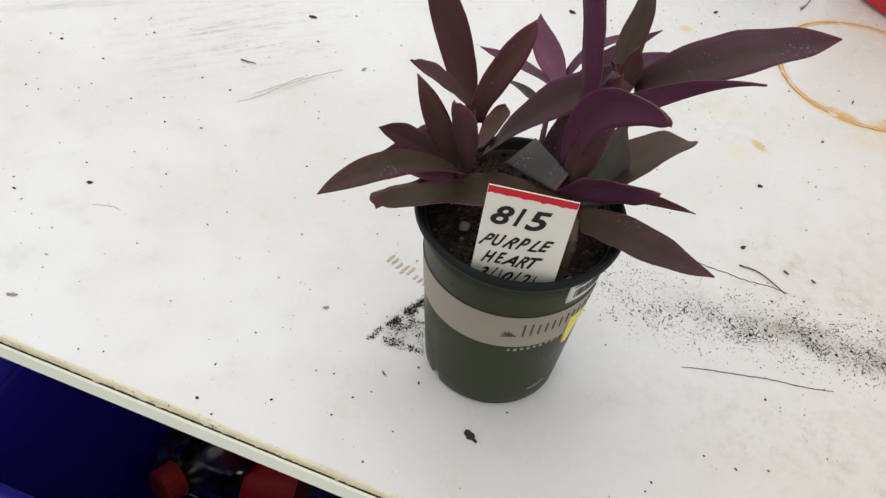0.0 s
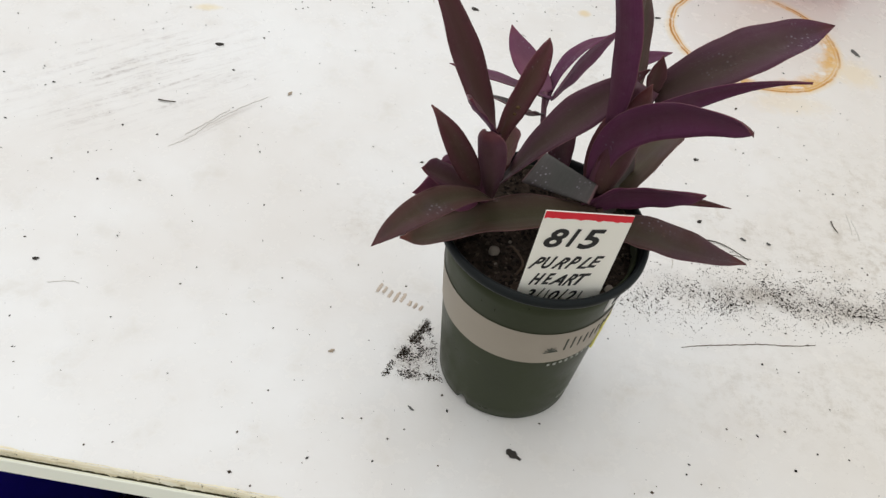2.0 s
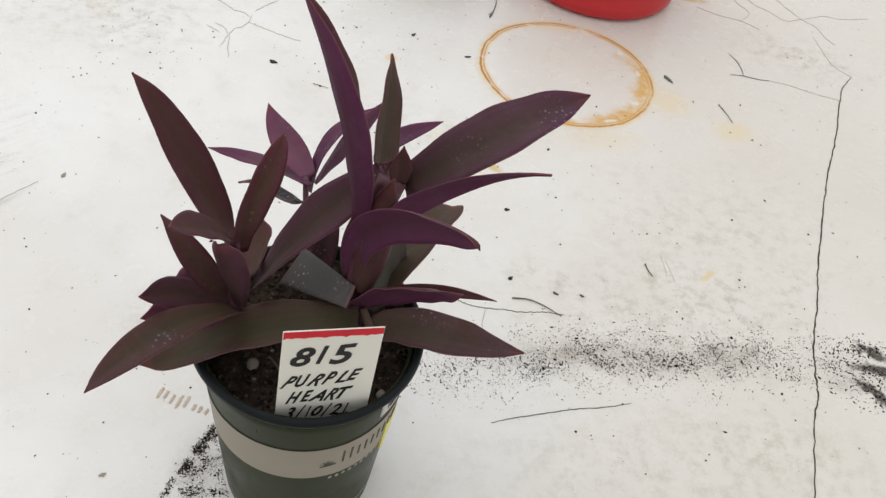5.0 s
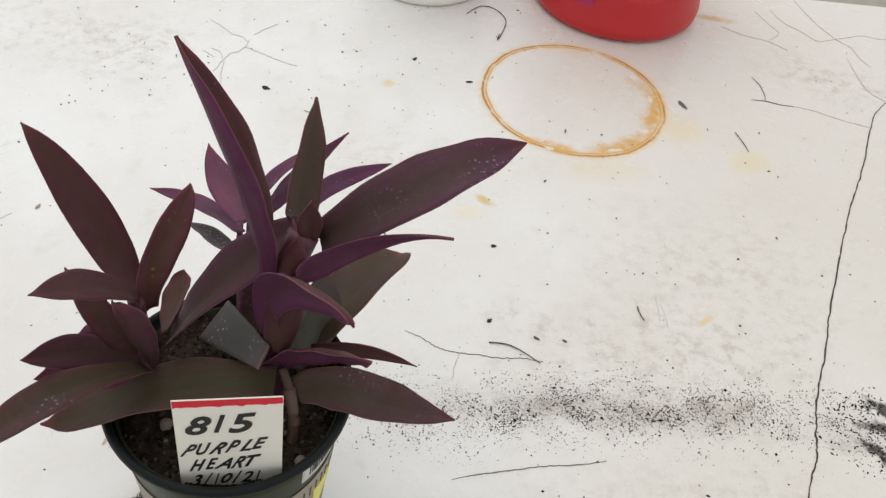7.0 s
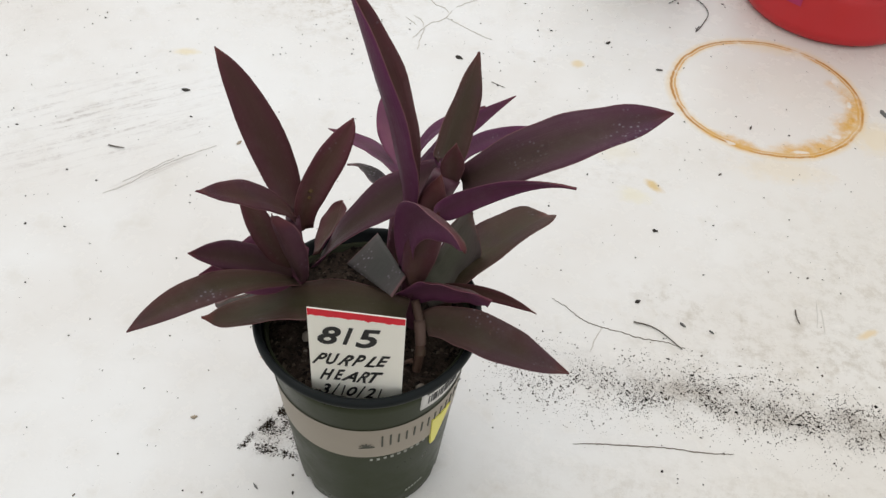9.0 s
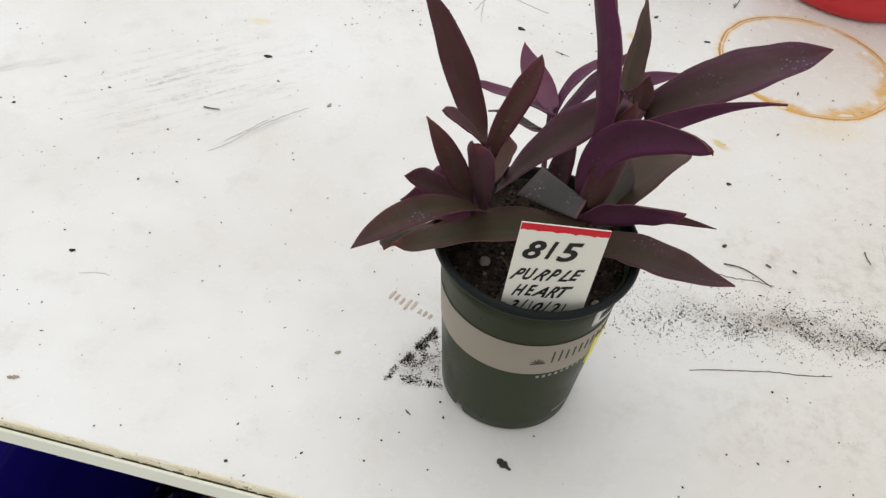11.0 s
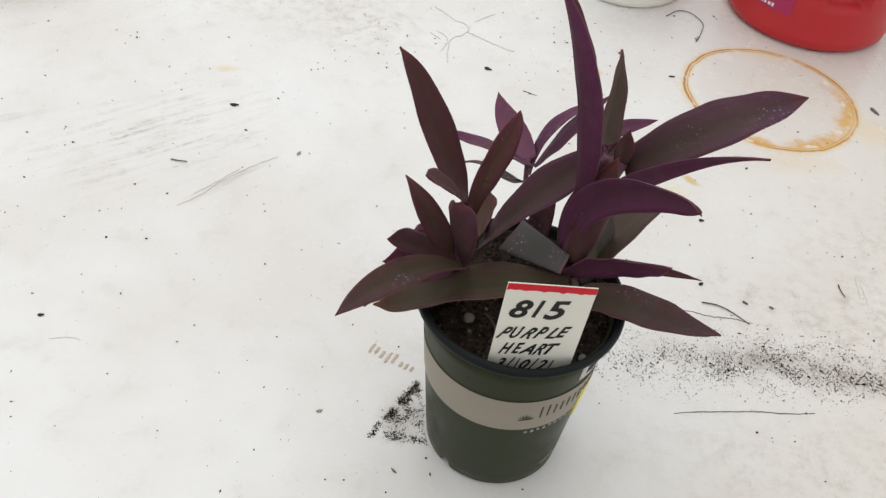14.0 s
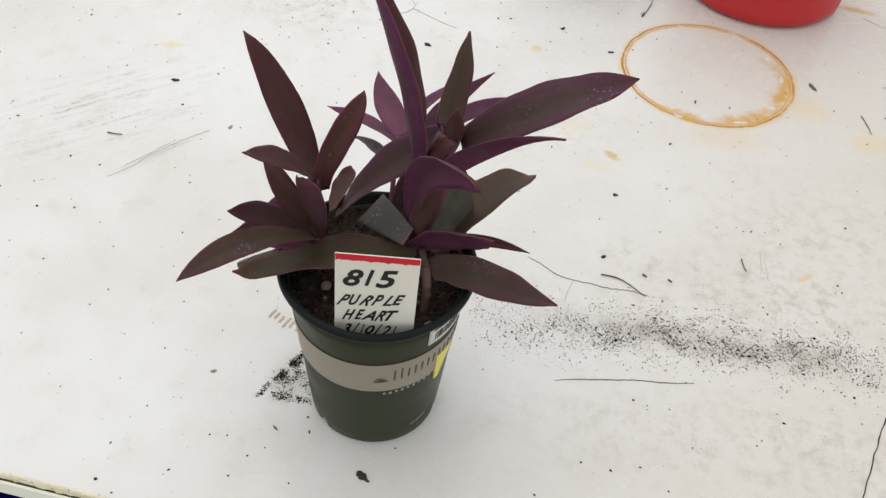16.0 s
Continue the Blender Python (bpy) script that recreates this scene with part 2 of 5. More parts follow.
def leaf_material(name, face, edge, vein, gloss=0.5, specks=0.4, scorch=0.4):
    """Leaf skin: streaks along the blade, another tone at the margin, pale specks."""
    m = Mat(name, gloss, 0, 0.13)
    uv = m.co.outputs["UV"]
    sep = m.t.nodes.new("ShaderNodeSeparateXYZ")
    m.t.links.new(uv, sep.inputs[0])
    across = m.math("ABSOLUTE", m.math("SUBTRACT", sep.outputs[1], 0.5))
    fibre = m.noise(1.0, 5, 0.6, m.vec("ADD", m.vec("MULTIPLY", uv, (3, 60, 1)), m.vec("MULTIPLY", m.co.outputs["Object"], (9, 9, 9))))
    patch = m.noise(45, 5, 0.6)
    col = m.mix(m.ramp(m.math("ADD", across, m.math("MULTIPLY", m.math("SUBTRACT", m.noise(30, 4), 0.5), 0.30)), 0.06, 0.44), vein, face)
    col = m.mix(m.math("MULTIPLY", m.ramp(patch, 0.44, 0.68), 0.45), col, edge)
    # green at the foot of the blade, redder to its tip; broad violet patches, leaf tone with sheen painted in
    foot = m.math("SUBTRACT", 1.0, m.ramp(m.math("ADD", sep.outputs[0], m.math("MULTIPLY", m.math("SUBTRACT", m.noise(20, 3), 0.5), 0.5)), 0.0, 0.55), True)
    col = m.mix(m.math("MULTIPLY", foot, 0.35), col, vein)
    redder = m.ramp(m.math("ADD", sep.outputs[0], m.math("MULTIPLY", m.math("SUBTRACT", m.noise(28, 3), 0.5), 0.6)), 0.45, 1.0)
    col = m.mix(m.math("MULTIPLY", redder, 0.45), col, tuple(c * k for c, k in zip(face, (1.12, 0.86, 0.95))))
    violet_sheen = m.ramp(m.noise(17, 4, 0.6), 0.50, 0.68)
    col = m.mix(m.math("MULTIPLY", violet_sheen, 0.40), col, (0.076, 0.036, 0.076))
    dust = m.ramp(m.noise(520, 5, 0.75), 0.56, 0.74)
    col = m.mix(m.math("MULTIPLY", dust, 0.10), col, (0.34, 0.31, 0.31))
    blot = m.ramp(m.noise(110, 5, 0.7), 0.55, 0.75)
    col = m.mix(m.math("MULTIPLY", blot, 0.4), col, tuple(c * 0.5 for c in vein))
    col = m.mix(m.math("MULTIPLY", m.ramp(fibre, 0.3, 0.75), 0.35), col, tuple(c * 0.55 for c in face))
    col = m.mix(m.math("MULTIPLY", m.ramp(m.math("ADD", m.random(), 0.0), 0.0, 1.0), 0.25), col, edge)
    rim = m.math("MULTIPLY", m.ramp(across, 0.475, 0.498), 0.55)
    col = m.mix(rim, col, (0.24, 0.11, 0.12))
    tip = m.math("MULTIPLY", m.ramp(m.math("ADD", sep.outputs[0], m.math("MULTIPLY", m.math("SUBTRACT", patch, 0.5), 0.25)), 0.86, 1.0), scorch)
    col = m.mix(tip, col, (0.16, 0.045, 0.04))
    dots = m.t.nodes.new("ShaderNodeTexVoronoi")
    dots.inputs["Scale"].default_value = 420
    m.t.links.new(m.co.outputs["Object"], dots.inputs["Vector"])
    spot = m.math("MULTIPLY", m.math("SUBTRACT", 1.0, m.ramp(dots.outputs["Distance"], 0.10, 0.34), True), m.ramp(m.noise(34, 3), 0.66 - 0.2 * specks, 0.78 - 0.2 * specks))
    col = m.mix(m.math("MULTIPLY", spot, specks), col, (0.30, 0.28, 0.32))
    # pale dusty sheen put into the leaf colour, in patches
    film = m.ramp(m.noise(26, 6, 0.72), 0.46, 0.74)
    col = m.mix(m.math("MULTIPLY", film, 0.09), col, (0.25, 0.21, 0.21))
    scab = m.ramp(m.noise(190, 4, 0.6), 0.70, 0.80)
    col = m.mix(m.math("MULTIPLY", scab, 0.5), col, (0.20, 0.12, 0.09))
    return m.done(col, fibre, 0.25, 0.0006)


def soil_material():
    m = Mat("potting_soil", 0.95, 0, 0.15)
    n = m.noise(160, 8, 0.75)
    col = m.mix(m.ramp(n, 0.35, 0.7), (0.018, 0.013, 0.010), (0.07, 0.050, 0.038))
    return m.done(col, n, 0.9, 0.004)


def crumb_material():
    m = Mat("soil_crumb", 0.95, 0, 0.1)
    return m.done(m.mix(m.ramp(m.island(), 0.35, 1.0), (0.013, 0.010, 0.009), (0.10, 0.078, 0.060)))


def pot_material():
    m = Mat("green_pot_plastic", 0.48, 0, 0.14)
    n, g = m.noise(30, 6, 0.65), m.noise(300, 4)
    col = m.mix(m.ramp(n, 0.3, 0.75), (0.031, 0.037, 0.019), (0.042, 0.049, 0.027))
    scuff = m.ramp(m.noise(1.0, 5, 0.7, m.place((0, 0, 0), 0, (0.03, 0.03, 0.005))), 0.66, 0.8)
    col = m.mix(m.math("MULTIPLY", scuff, 0.28), col, (0.20, 0.21, 0.18))
    return m.done(col, g, 0.12, 0.0004, m.ramp(n, -0.3, 1.6))


def plywood_material():
    m = Mat("exposed_ply_edge", 0.9, 0, 0.2)
    n = m.noise(1.0, 7, 0.7, m.place((0, 0, 0), 0, (0.03, 0.0025, 0.0025)))
    g = m.noise(170, 5, 0.7)
    col = m.mix(m.ramp(n, 0.35, 0.65), (0.95, 0.91, 0.74), (0.80, 0.72, 0.50))
    col = m.mix(m.ramp(g, 0.60, 0.70), col, (0.16, 0.13, 0.07))
    layer = m.noise(1.0, 4, 0.7, m.place((0, 0, 0), 0, (0.012, 0.0009, 0.0009)))
    col = m.mix(m.math("MULTIPLY", m.ramp(layer, 0.58, 0.66), 0.45), col, (0.30, 0.23, 0.12))
    return m.done(col, m.math("ADD", n, g), 0.5, 0.0012)


TABLE = table_material()
PLY = plywood_material()
TRIM = plain("cream_trim_paint", (0.92, 0.94, 0.82), 0.5, 0.06, 45)
MOSS = plain("dark_grime", (0.055, 0.052, 0.025), 0.95, 0.5, 300, bump=0.6)
CRACK = plain("crack_shadow", (0.060, 0.047, 0.036), 0.95, 0.4, 200)
FINECRACK = plain("fine_crack", (0.17, 0.14, 0.11), 0.95, 0.5, 200)
HAIRCRACK = plain("hair_crack", (0.56, 0.53, 0.48), 0.95, 0.4, 200)
SCRATCH = plain("rubbed_scratch", (0.70, 0.68, 0.65), 0.9, 0.3, 300)
POT = pot_material()
RIM = plain("pot_rim_plastic", (0.010, 0.013, 0.014), 0.48, 0.25, 150, spec=0.16)
BAND = plain("taupe_band_print", (0.33, 0.29, 0.235), 0.5, 0.07, 90)
INK_GREY = plain("grey_green_print", (0.055, 0.06, 0.045), 0.5)
INK_PALE = plain("pale_print", (0.33, 0.34, 0.30), 0.5)
STICKER = plain("white_sticker", (0.72, 0.71, 0.68), 0.5, 0.05)
YELLOW = plain("yellow_sticker", (0.80, 0.74, 0.18), 0.5, 0.08)
CARD = plain("cream_tag_plastic", (0.95, 0.93, 0.84), 0.38, 0.04, 40)
MARKER_RED = plain("red_marker", (0.74, 0.022, 0.040), 0.4, 0.22, 90)
MARKER_BLACK = plain("black_marker", (0.018, 0.018, 0.018), 0.35, 0.5, 90)
SOIL = soil_material()
CRUMB = crumb_material()
PERLITE = plain("perlite", (0.20, 0.175, 0.145), 0.9, 0.25, 400, bump=0.6)
STEM = plain("brown_stem", (0.080, 0.050, 0.032), 0.55, 0.4, 140)
STEM_TAN = plain("tan_stem", (0.082, 0.046, 0.032), 0.6, 0.45, 160)
SHEATH = plain("pale_sheath", (0.110, 0.066, 0.052), 0.6, 0.35, 120)
STEM_PURPLE = plain("purple_stem", (0.10, 0.035, 0.055), 0.5, 0.3, 140)
LEAF = {
    "dark": leaf_material("leaf_dark", (0.094, 0.033, 0.038), (0.084, 0.030, 0.038), (0.076, 0.042, 0.030)),
    "red": leaf_material("leaf_red_brown", (0.118, 0.037, 0.048), (0.102, 0.034, 0.042), (0.092, 0.054, 0.034)),
    "green": leaf_material("leaf_olive", (0.086, 0.042, 0.037), (0.074, 0.042, 0.034), (0.060, 0.049, 0.029)),
    "olivegrey": leaf_material("leaf_olive_grey", (0.090, 0.078, 0.070), (0.085, 0.066, 0.064), (0.078, 0.080, 0.058), 0.6),
    "purple": leaf_material("leaf_purple", (0.126, 0.035, 0.088), (0.122, 0.038, 0.082), (0.102, 0.036, 0.064)),
    "mauve": leaf_material("leaf_mauve", (0.092, 0.036, 0.056), (0.088, 0.036, 0.052), (0.072, 0.046, 0.034)),
    "dusk": leaf_material("leaf_dusk", (0.084, 0.032, 0.054), (0.072, 0.033, 0.040), (0.058, 0.036, 0.029), 0.48, 0.5),
    "torn": leaf_material("leaf_olive_torn", (0.078, 0.048, 0.036), (0.082, 0.042, 0.036), (0.060, 0.057, 0.030), 0.5, 0.5, 0.9),
    "pink": leaf_material("leaf_pink", (0.200, 0.066, 0.120), (0.160, 0.048, 0.105), (0.21, 0.085, 0.125)),
    "grey": leaf_material("leaf_grey_green", (0.092, 0.086, 0.084), (0.104, 0.092, 0.094), (0.080, 0.082, 0.076), 0.6, 1.1),
}
RED_PLASTIC = plain("red_plastic", (0.50, 0.020, 0.025), 0.36, 0.1, 30)
MAGENTA = plain("magenta_label", (0.40, 0.02, 0.10), 0.4, 0.1)
LABEL_WHITE = plain("white_print", (0.78, 0.72, 0.74), 0.5)
CREAM_PLASTIC = plain("cream_plastic", (0.76, 0.75, 0.69), 0.4, 0.05, 25)
BLUE_PLASTIC = plain("blue_plastic", (0.013, 0.008, 0.24), 0.36, 0.15, 20)
CAP_RED = plain("red_cap", (0.42, 0.030, 0.016), 0.45, 0.1)
BOTTLE_RED = plain("red_bottle_label", (0.50, 0.016, 0.020), 0.45, 0.1)
WIRE = plain("black_wire", (0.03, 0.028, 0.026), 0.5)
STAMP = plain("faded_pen", (0.55, 0.47, 0.39), 0.8, 0.3, 400)
GROUND = plain("weathered_concrete", (0.27, 0.25, 0.22), 0.95, 0.35, 40, bump=0.5)
WOOD = plain("grey_weathered_wood", (0.36, 0.34, 0.30), 0.9, 0.35, 60, bump=0.5)
clear = Mat("clear_bottle_plastic", 0.08, 0, 0.5)
see = clear.t.nodes.new("ShaderNodeBsdfTransparent")
see.inputs[0].default_value = (0.88, 0.89, 0.92, 1)
shine = clear.t.nodes.new("ShaderNodeBsdfGlossy")
shine.inputs["Roughness"].default_value = 0.06
fres = clear.t.nodes.new("ShaderNodeFresnel")
fres.inputs[0].default_value = 1.6
both = clear.t.nodes.new("ShaderNodeMixShader")
clear.t.links.new(fres.outputs[0], both.inputs[0])
clear.t.links.new(see.outputs[0], both.inputs[1])
clear.t.links.new(shine.outputs[0], both.inputs[2])
clear.t.links.new(both.outputs[0], clear.t.nodes["Material Output"].inputs["Surface"])
PET = clear.m


# ---- mesh helpers ----
def part(name, bm, material, parent=None, label="", smooth=True):
    """Link a bmesh as one mesh object under a thing or a part."""
    me = bpy.data.meshes.new(name)
    bm.normal_update()
    bm.to_mesh(me)
    bm.free()
    for mat in material if isinstance(material, (tuple, list)) else (material,):
        me.materials.append(mat)
    if smooth:
        me.polygons.foreach_set("use_smooth", [True] * len(me.polygons))
    ob = new(name, me)
    ob.parent = parent
    if label:
        tagged(ob, label)
    return ob


def thing(name, label, category, at=(0, 0, 0), group="", kind=""):
    ob = new(name)
    ob.empty_display_size = 0.02
    ob.location = at
    return tagged(ob, label, category, group, kind)


def box(size, centre=(0, 0, 0), bevel=0.0, segments=2):
    bm = bmesh.new()
    bmesh.ops.create_cube(bm, size=1)
    bmesh.ops.scale(bm, vec=size, verts=bm.verts)
    if bevel:
        bmesh.ops.bevel(bm, geom=bm.edges[:], offset=bevel, segments=segments, profile=0.5, affect="EDGES")
    bmesh.ops.translate(bm, vec=centre, verts=bm.verts)
    return bm


def lathe(profile, n=64, close=True):
    """A turned shape from (radius, height) pairs."""
    bm = bmesh.new()
    rings = []
    for r, z in profile:
        if r < 1e-6:
            rings.append([bm.verts.new((0, 0, z))])
        else:
            rings.append([bm.verts.new((r * math.cos(2 * math.pi * i / n), r * math.sin(2 * math.pi * i / n), z)) for i in range(n)])
    for a, b in zip(rings, rings[1:]):
        for i in range(n):
            j = (i + 1) % n
            if len(a) == 1:
                bm.faces.new((a[0], b[j], b[i]))
            elif len(b) == 1:
                bm.faces.new((a[i], a[j], b[0]))
            else:
                bm.faces.new((a[i], a[j], b[j], b[i]))
    bmesh.ops.recalc_face_normals(bm, faces=bm.faces[:])
    return bm


def tube(points, radius, sides=8, taper=None):
    """A round rod along points; taper: radius factor at the end."""
    bm = bmesh.new()
    pts = [Vector(p) for p in points]
    rings = []
    for k, p in enumerate(pts):
        d = (pts[min(k + 1, len(pts) - 1)] - pts[max(k - 1, 0)]).normalized()
        u = d.orthogonal().normalized()
        v = d.cross(u)
        r = radius * (1 + ((taper or 1) - 1) * k / (len(pts) - 1))
        rings.append([bm.verts.new(p + r * (math.cos(a) * u + math.sin(a) * v)) for a in (2 * math.pi * i / sides for i in range(sides))])
    # keep neighbouring rings in step
    for a, b in zip(rings, rings[1:]):
        best = min(range(sides), key=lambda s: sum((a[i].co - b[(i + s) % sides].co).length for i in range(sides)))
        for i in range(sides):
            bm.faces.new((a[i], a[(i + 1) % sides], b[(i + 1 + best) % sides], b[(i + best) % sides]))
    bm.faces.new(rings[0][::-1])
    bm.faces.new(rings[-1])
    bmesh.ops.recalc_face_normals(bm, faces=bm.faces[:])
    return bm


def smooth_path(points, steps=6):
    """Catmull-Rom points through the given ones."""
    P = [Vector(p) for p in points]
    P = [2 * P[0] - P[1], *P, 2 * P[-1] - P[-2]]
    out = []
    for a, b, c, d in zip(P, P[1:], P[2:], P[3:]):
        for i in range(steps):
            t = i / steps
            out.append(0.5 * (2 * b + (c - a) * t + (2 * a - 5 * b + 4 * c - d) * t * t + (3 * b - a - 3 * c + d) * t ** 3))
    return out + [P[-2]]


def ribbon(points, width, z, jitter=0.0, ends=0.25, seed=1):
    """A thin flat strip on the table along points, ragged and tapering, 0.3 mm thick."""
    rnd = random.Random(seed)
    path = smooth_path([(*p, 0) for p in points], 10)
    bm = bmesh.new()
    rows = []
    for k, p in enumerate(path):
        d = (path[min(k + 1, len(path) - 1)] - path[max(k - 1, 0)]).normalized()
        n = Vector((-d.y, d.x, 0))
        f = k / (len(path) - 1)
        w = width * min(1, ends + (1 - ends) * min(f, 1 - f) * 5) * rnd.uniform(0.6, 1.25) / 2
        p = p + n * rnd.uniform(-jitter, jitter)
        rows.append([bm.verts.new((p + n * s * w) + Vector((0, 0, h))) for s, h in ((1, z - 0.0004), (0.8, z), (-0.8, z), (-1, z - 0.0004))])
    for a, b in zip(rows, rows[1:]):
        for i in range(3):
            bm.faces.new((a[i], b[i], b[i + 1], a[i + 1]))
    bmesh.ops.recalc_face_normals(bm, faces=bm.faces[:])
    return bm


def words(text, width, height, shear=0.25, bold=0.012):
    """Lettering as a mesh in the x-y plane, centred, of the given width and height."""
    cu = bpy.data.curves.new("words", "FONT")
    cu.body, cu.size, cu.shear, cu.offset, cu.extrude, cu.resolution_u = text, 1.0, shear, bold, 0.004, 3
    ob = bpy.data.objects.new("words", cu)
    scene.collection.objects.link(ob)
    dg = bpy.context.evaluated_depsgraph_get()
    me = bpy.data.meshes.new_from_object(ob.evaluated_get(dg))
    bpy.data.objects.remove(ob)
    bm = bmesh.new()
    bm.from_mesh(me)
    bpy.data.meshes.remove(me)
    xs, ys = [v.co.x for v in bm.verts], [v.co.y for v in bm.verts]
    cx, cy, sx, sy = (min(xs) + max(xs)) / 2, (min(ys) + max(ys)) / 2, max(xs) - min(xs), max(ys) - min(ys)
    for v in bm.verts:
        v.co = Vector(((v.co.x - cx) * width / sx, (v.co.y - cy) * height / sy, v.co.z * 0.02))
    return bm


def crumbs(spots, seed):
    """Angular grains: spots are (x, y, z, size). One mesh of many small bits."""
    rnd = random.Random(seed)
    verts, faces = [], []
    for x, y, z, s in spots:
        k = len(verts)
        a, l = rnd.uniform(0, 6.3), rnd.uniform(0.7, 1.0) * rnd.choice((1, 1, 1, 1.8))
        c, n = math.cos(a) * s * l, math.sin(a) * s * l
        h = s * rnd.uniform(0.5, 1.0)
        verts += [(x + c, y + n, z), (x - n * 0.75 / l, y + c * 0.75 / l, z), (x - c, y - n, z), (x + n * 0.75 / l, y - c * 0.75 / l, z), (x + c * 0.2, y, z + h)]
        faces += [(k, k + 1, k + 4), (k + 1, k + 2, k + 4), (k + 2, k + 3, k + 4), (k + 3, k, k + 4)]
    me = bpy.data.meshes.new("crumbs")
    me.from_pydata(verts, [], faces)
    return me


# ---- ground ----
bm = bmesh.new()
bmesh.ops.create_grid(bm, x_segments=8, y_segments=8, size=40)
ground = part("ground", bm, GROUND)
ground.location.z = -0.75
tagged(ground, "weathered grey concrete ground behind the table", "ground", kind="structure")

# ---- table ----
X0, X1, Y0, Y1 = -1.25, 0.95, -0.1224, 0.655
table = thing("table", "worn white painted table with cream edge trim", "table", (0, 0, -0.75))
lift = Vector((0, 0, 0.75))
outline = [(X0, Y0), (X1, Y0), (X1, 0.668), (0.47, 0.650), (0.10, 0.604), (-0.30, 0.602), (X0, 0.60)]
bm = bmesh.new()
lower = [bm.verts.new((x, y, -0.022)) for x, y in outline]
upper = [bm.verts.new((x, y, 0.0)) for x, y in outline]
bm.faces.new(upper)
bm.faces.new(lower[::-1])
for i in range(len(outline)):
    j = (i + 1) % len(outline)
    bm.faces.new((lower[i], lower[j], upper[j], upper[i]))
bmesh.ops.recalc_face_normals(bm, faces=bm.faces[:])
top = part("tabletop", bm, TABLE, table, "white painted top, stained and cracked", smooth=False)
top.location = lift
back = part("back_board", box((X1 - X0, 0.30, 0.020), ((X0 + X1) / 2, 0.752, -0.0106), 0.001, 1), WOOD, table, "grey weathered board behind the painted top", smooth=False)
back.location = lift
# ragged bare ply along the front edge
bm = bmesh.new()
rows = []
N = 2000
for i in range(N + 1):
    x = X0 + (X1 - X0) * i / N
    n1, n2, n3 = noise.noise((x * 60, 0, 0)), noise.noise((x * 170, 5, 0)), noise.noise((x * 480, 9, 0))
    rag = 0.0009 * n1 + 0.0008 * n2 + 0.0007 * n3
    chip = 0.0016 * max(0.0, noise.noise((x * 32, 20, 0)) - 0.1)
    rows.append([bm.verts.new(v) for v in ((x, Y0 + 0.0008 + 0.0005 * n2 + 0.0004 * n3 + chip, 0.0004), (x, Y0 - 0.0006 + 0.0004 * n2, -0.0004 + 0.0003 * n1),
                                            (x, Y0 - 0.0011 + 0.0005 * n3, -0.0015 + 0.0006 * n2), (x, Y0 - 0.0016 + 1.3 * rag + chip, -0.0031 + 0.0010 * n3 + 1.1 * rag), (x, Y0 - 0.0009, -0.0052))])
for a, b in zip(rows, rows[1:]):
    for i in range(4):
        bm.faces.new((a[i], a[i + 1], b[i + 1], b[i]))
ply = part("ply_edge", bm, PLY, table, "splintered bare plywood edge")
ply.location = lift
bm = box((X1 - X0, 0.0030, 0.0145), ((X0 + X1) / 2, Y0 - 0.0004, -0.0125))
groove = part("grimy_gap", bm, MOSS, table, smooth=False)
groove.location = lift
bm = bmesh.new()
nose = [(Y0 - 0.0022, -0.0050), (Y0 - 0.0034, -0.0047), (Y0 - 0.0040, -0.0052), (Y0 - 0.0060, -0.0130), (Y0 - 0.0022, -0.0140)]
ends = [[bm.verts.new((x, y, z)) for y, z in nose] for x in (X0, X1)]
for i in range(len(nose) - 1):
    bm.faces.new((ends[0][i], ends[0][i + 1], ends[1][i + 1], ends[1][i]))
bm.faces.new(ends[0])
bm.faces.new(ends[1][::-1])
bmesh.ops.recalc_face_normals(bm, faces=bm.faces[:])
trim = part("edge_trim", bm, TRIM, table, "cream painted trim strip", smooth=False)
trim.location = lift
bm = box((X1 - X0, 0.0016, 0.0012), ((X0 + X1) / 2, Y0 - 0.0044, -0.0136))
low = part("trim_lip", bm, MOSS, table, smooth=False)
low.location = lift
for sx, sy in ((X0 + 0.06, Y0 + 0.06), (X1 - 0.06, Y0 + 0.06), (X0 + 0.06, Y1 - 0.06), (X1 - 0.06, Y1 - 0.06)):
    leg = part("leg", box((0.045, 0.045, 0.728), (sx, sy, 0.364), 0.003), WOOD, table, smooth=False)

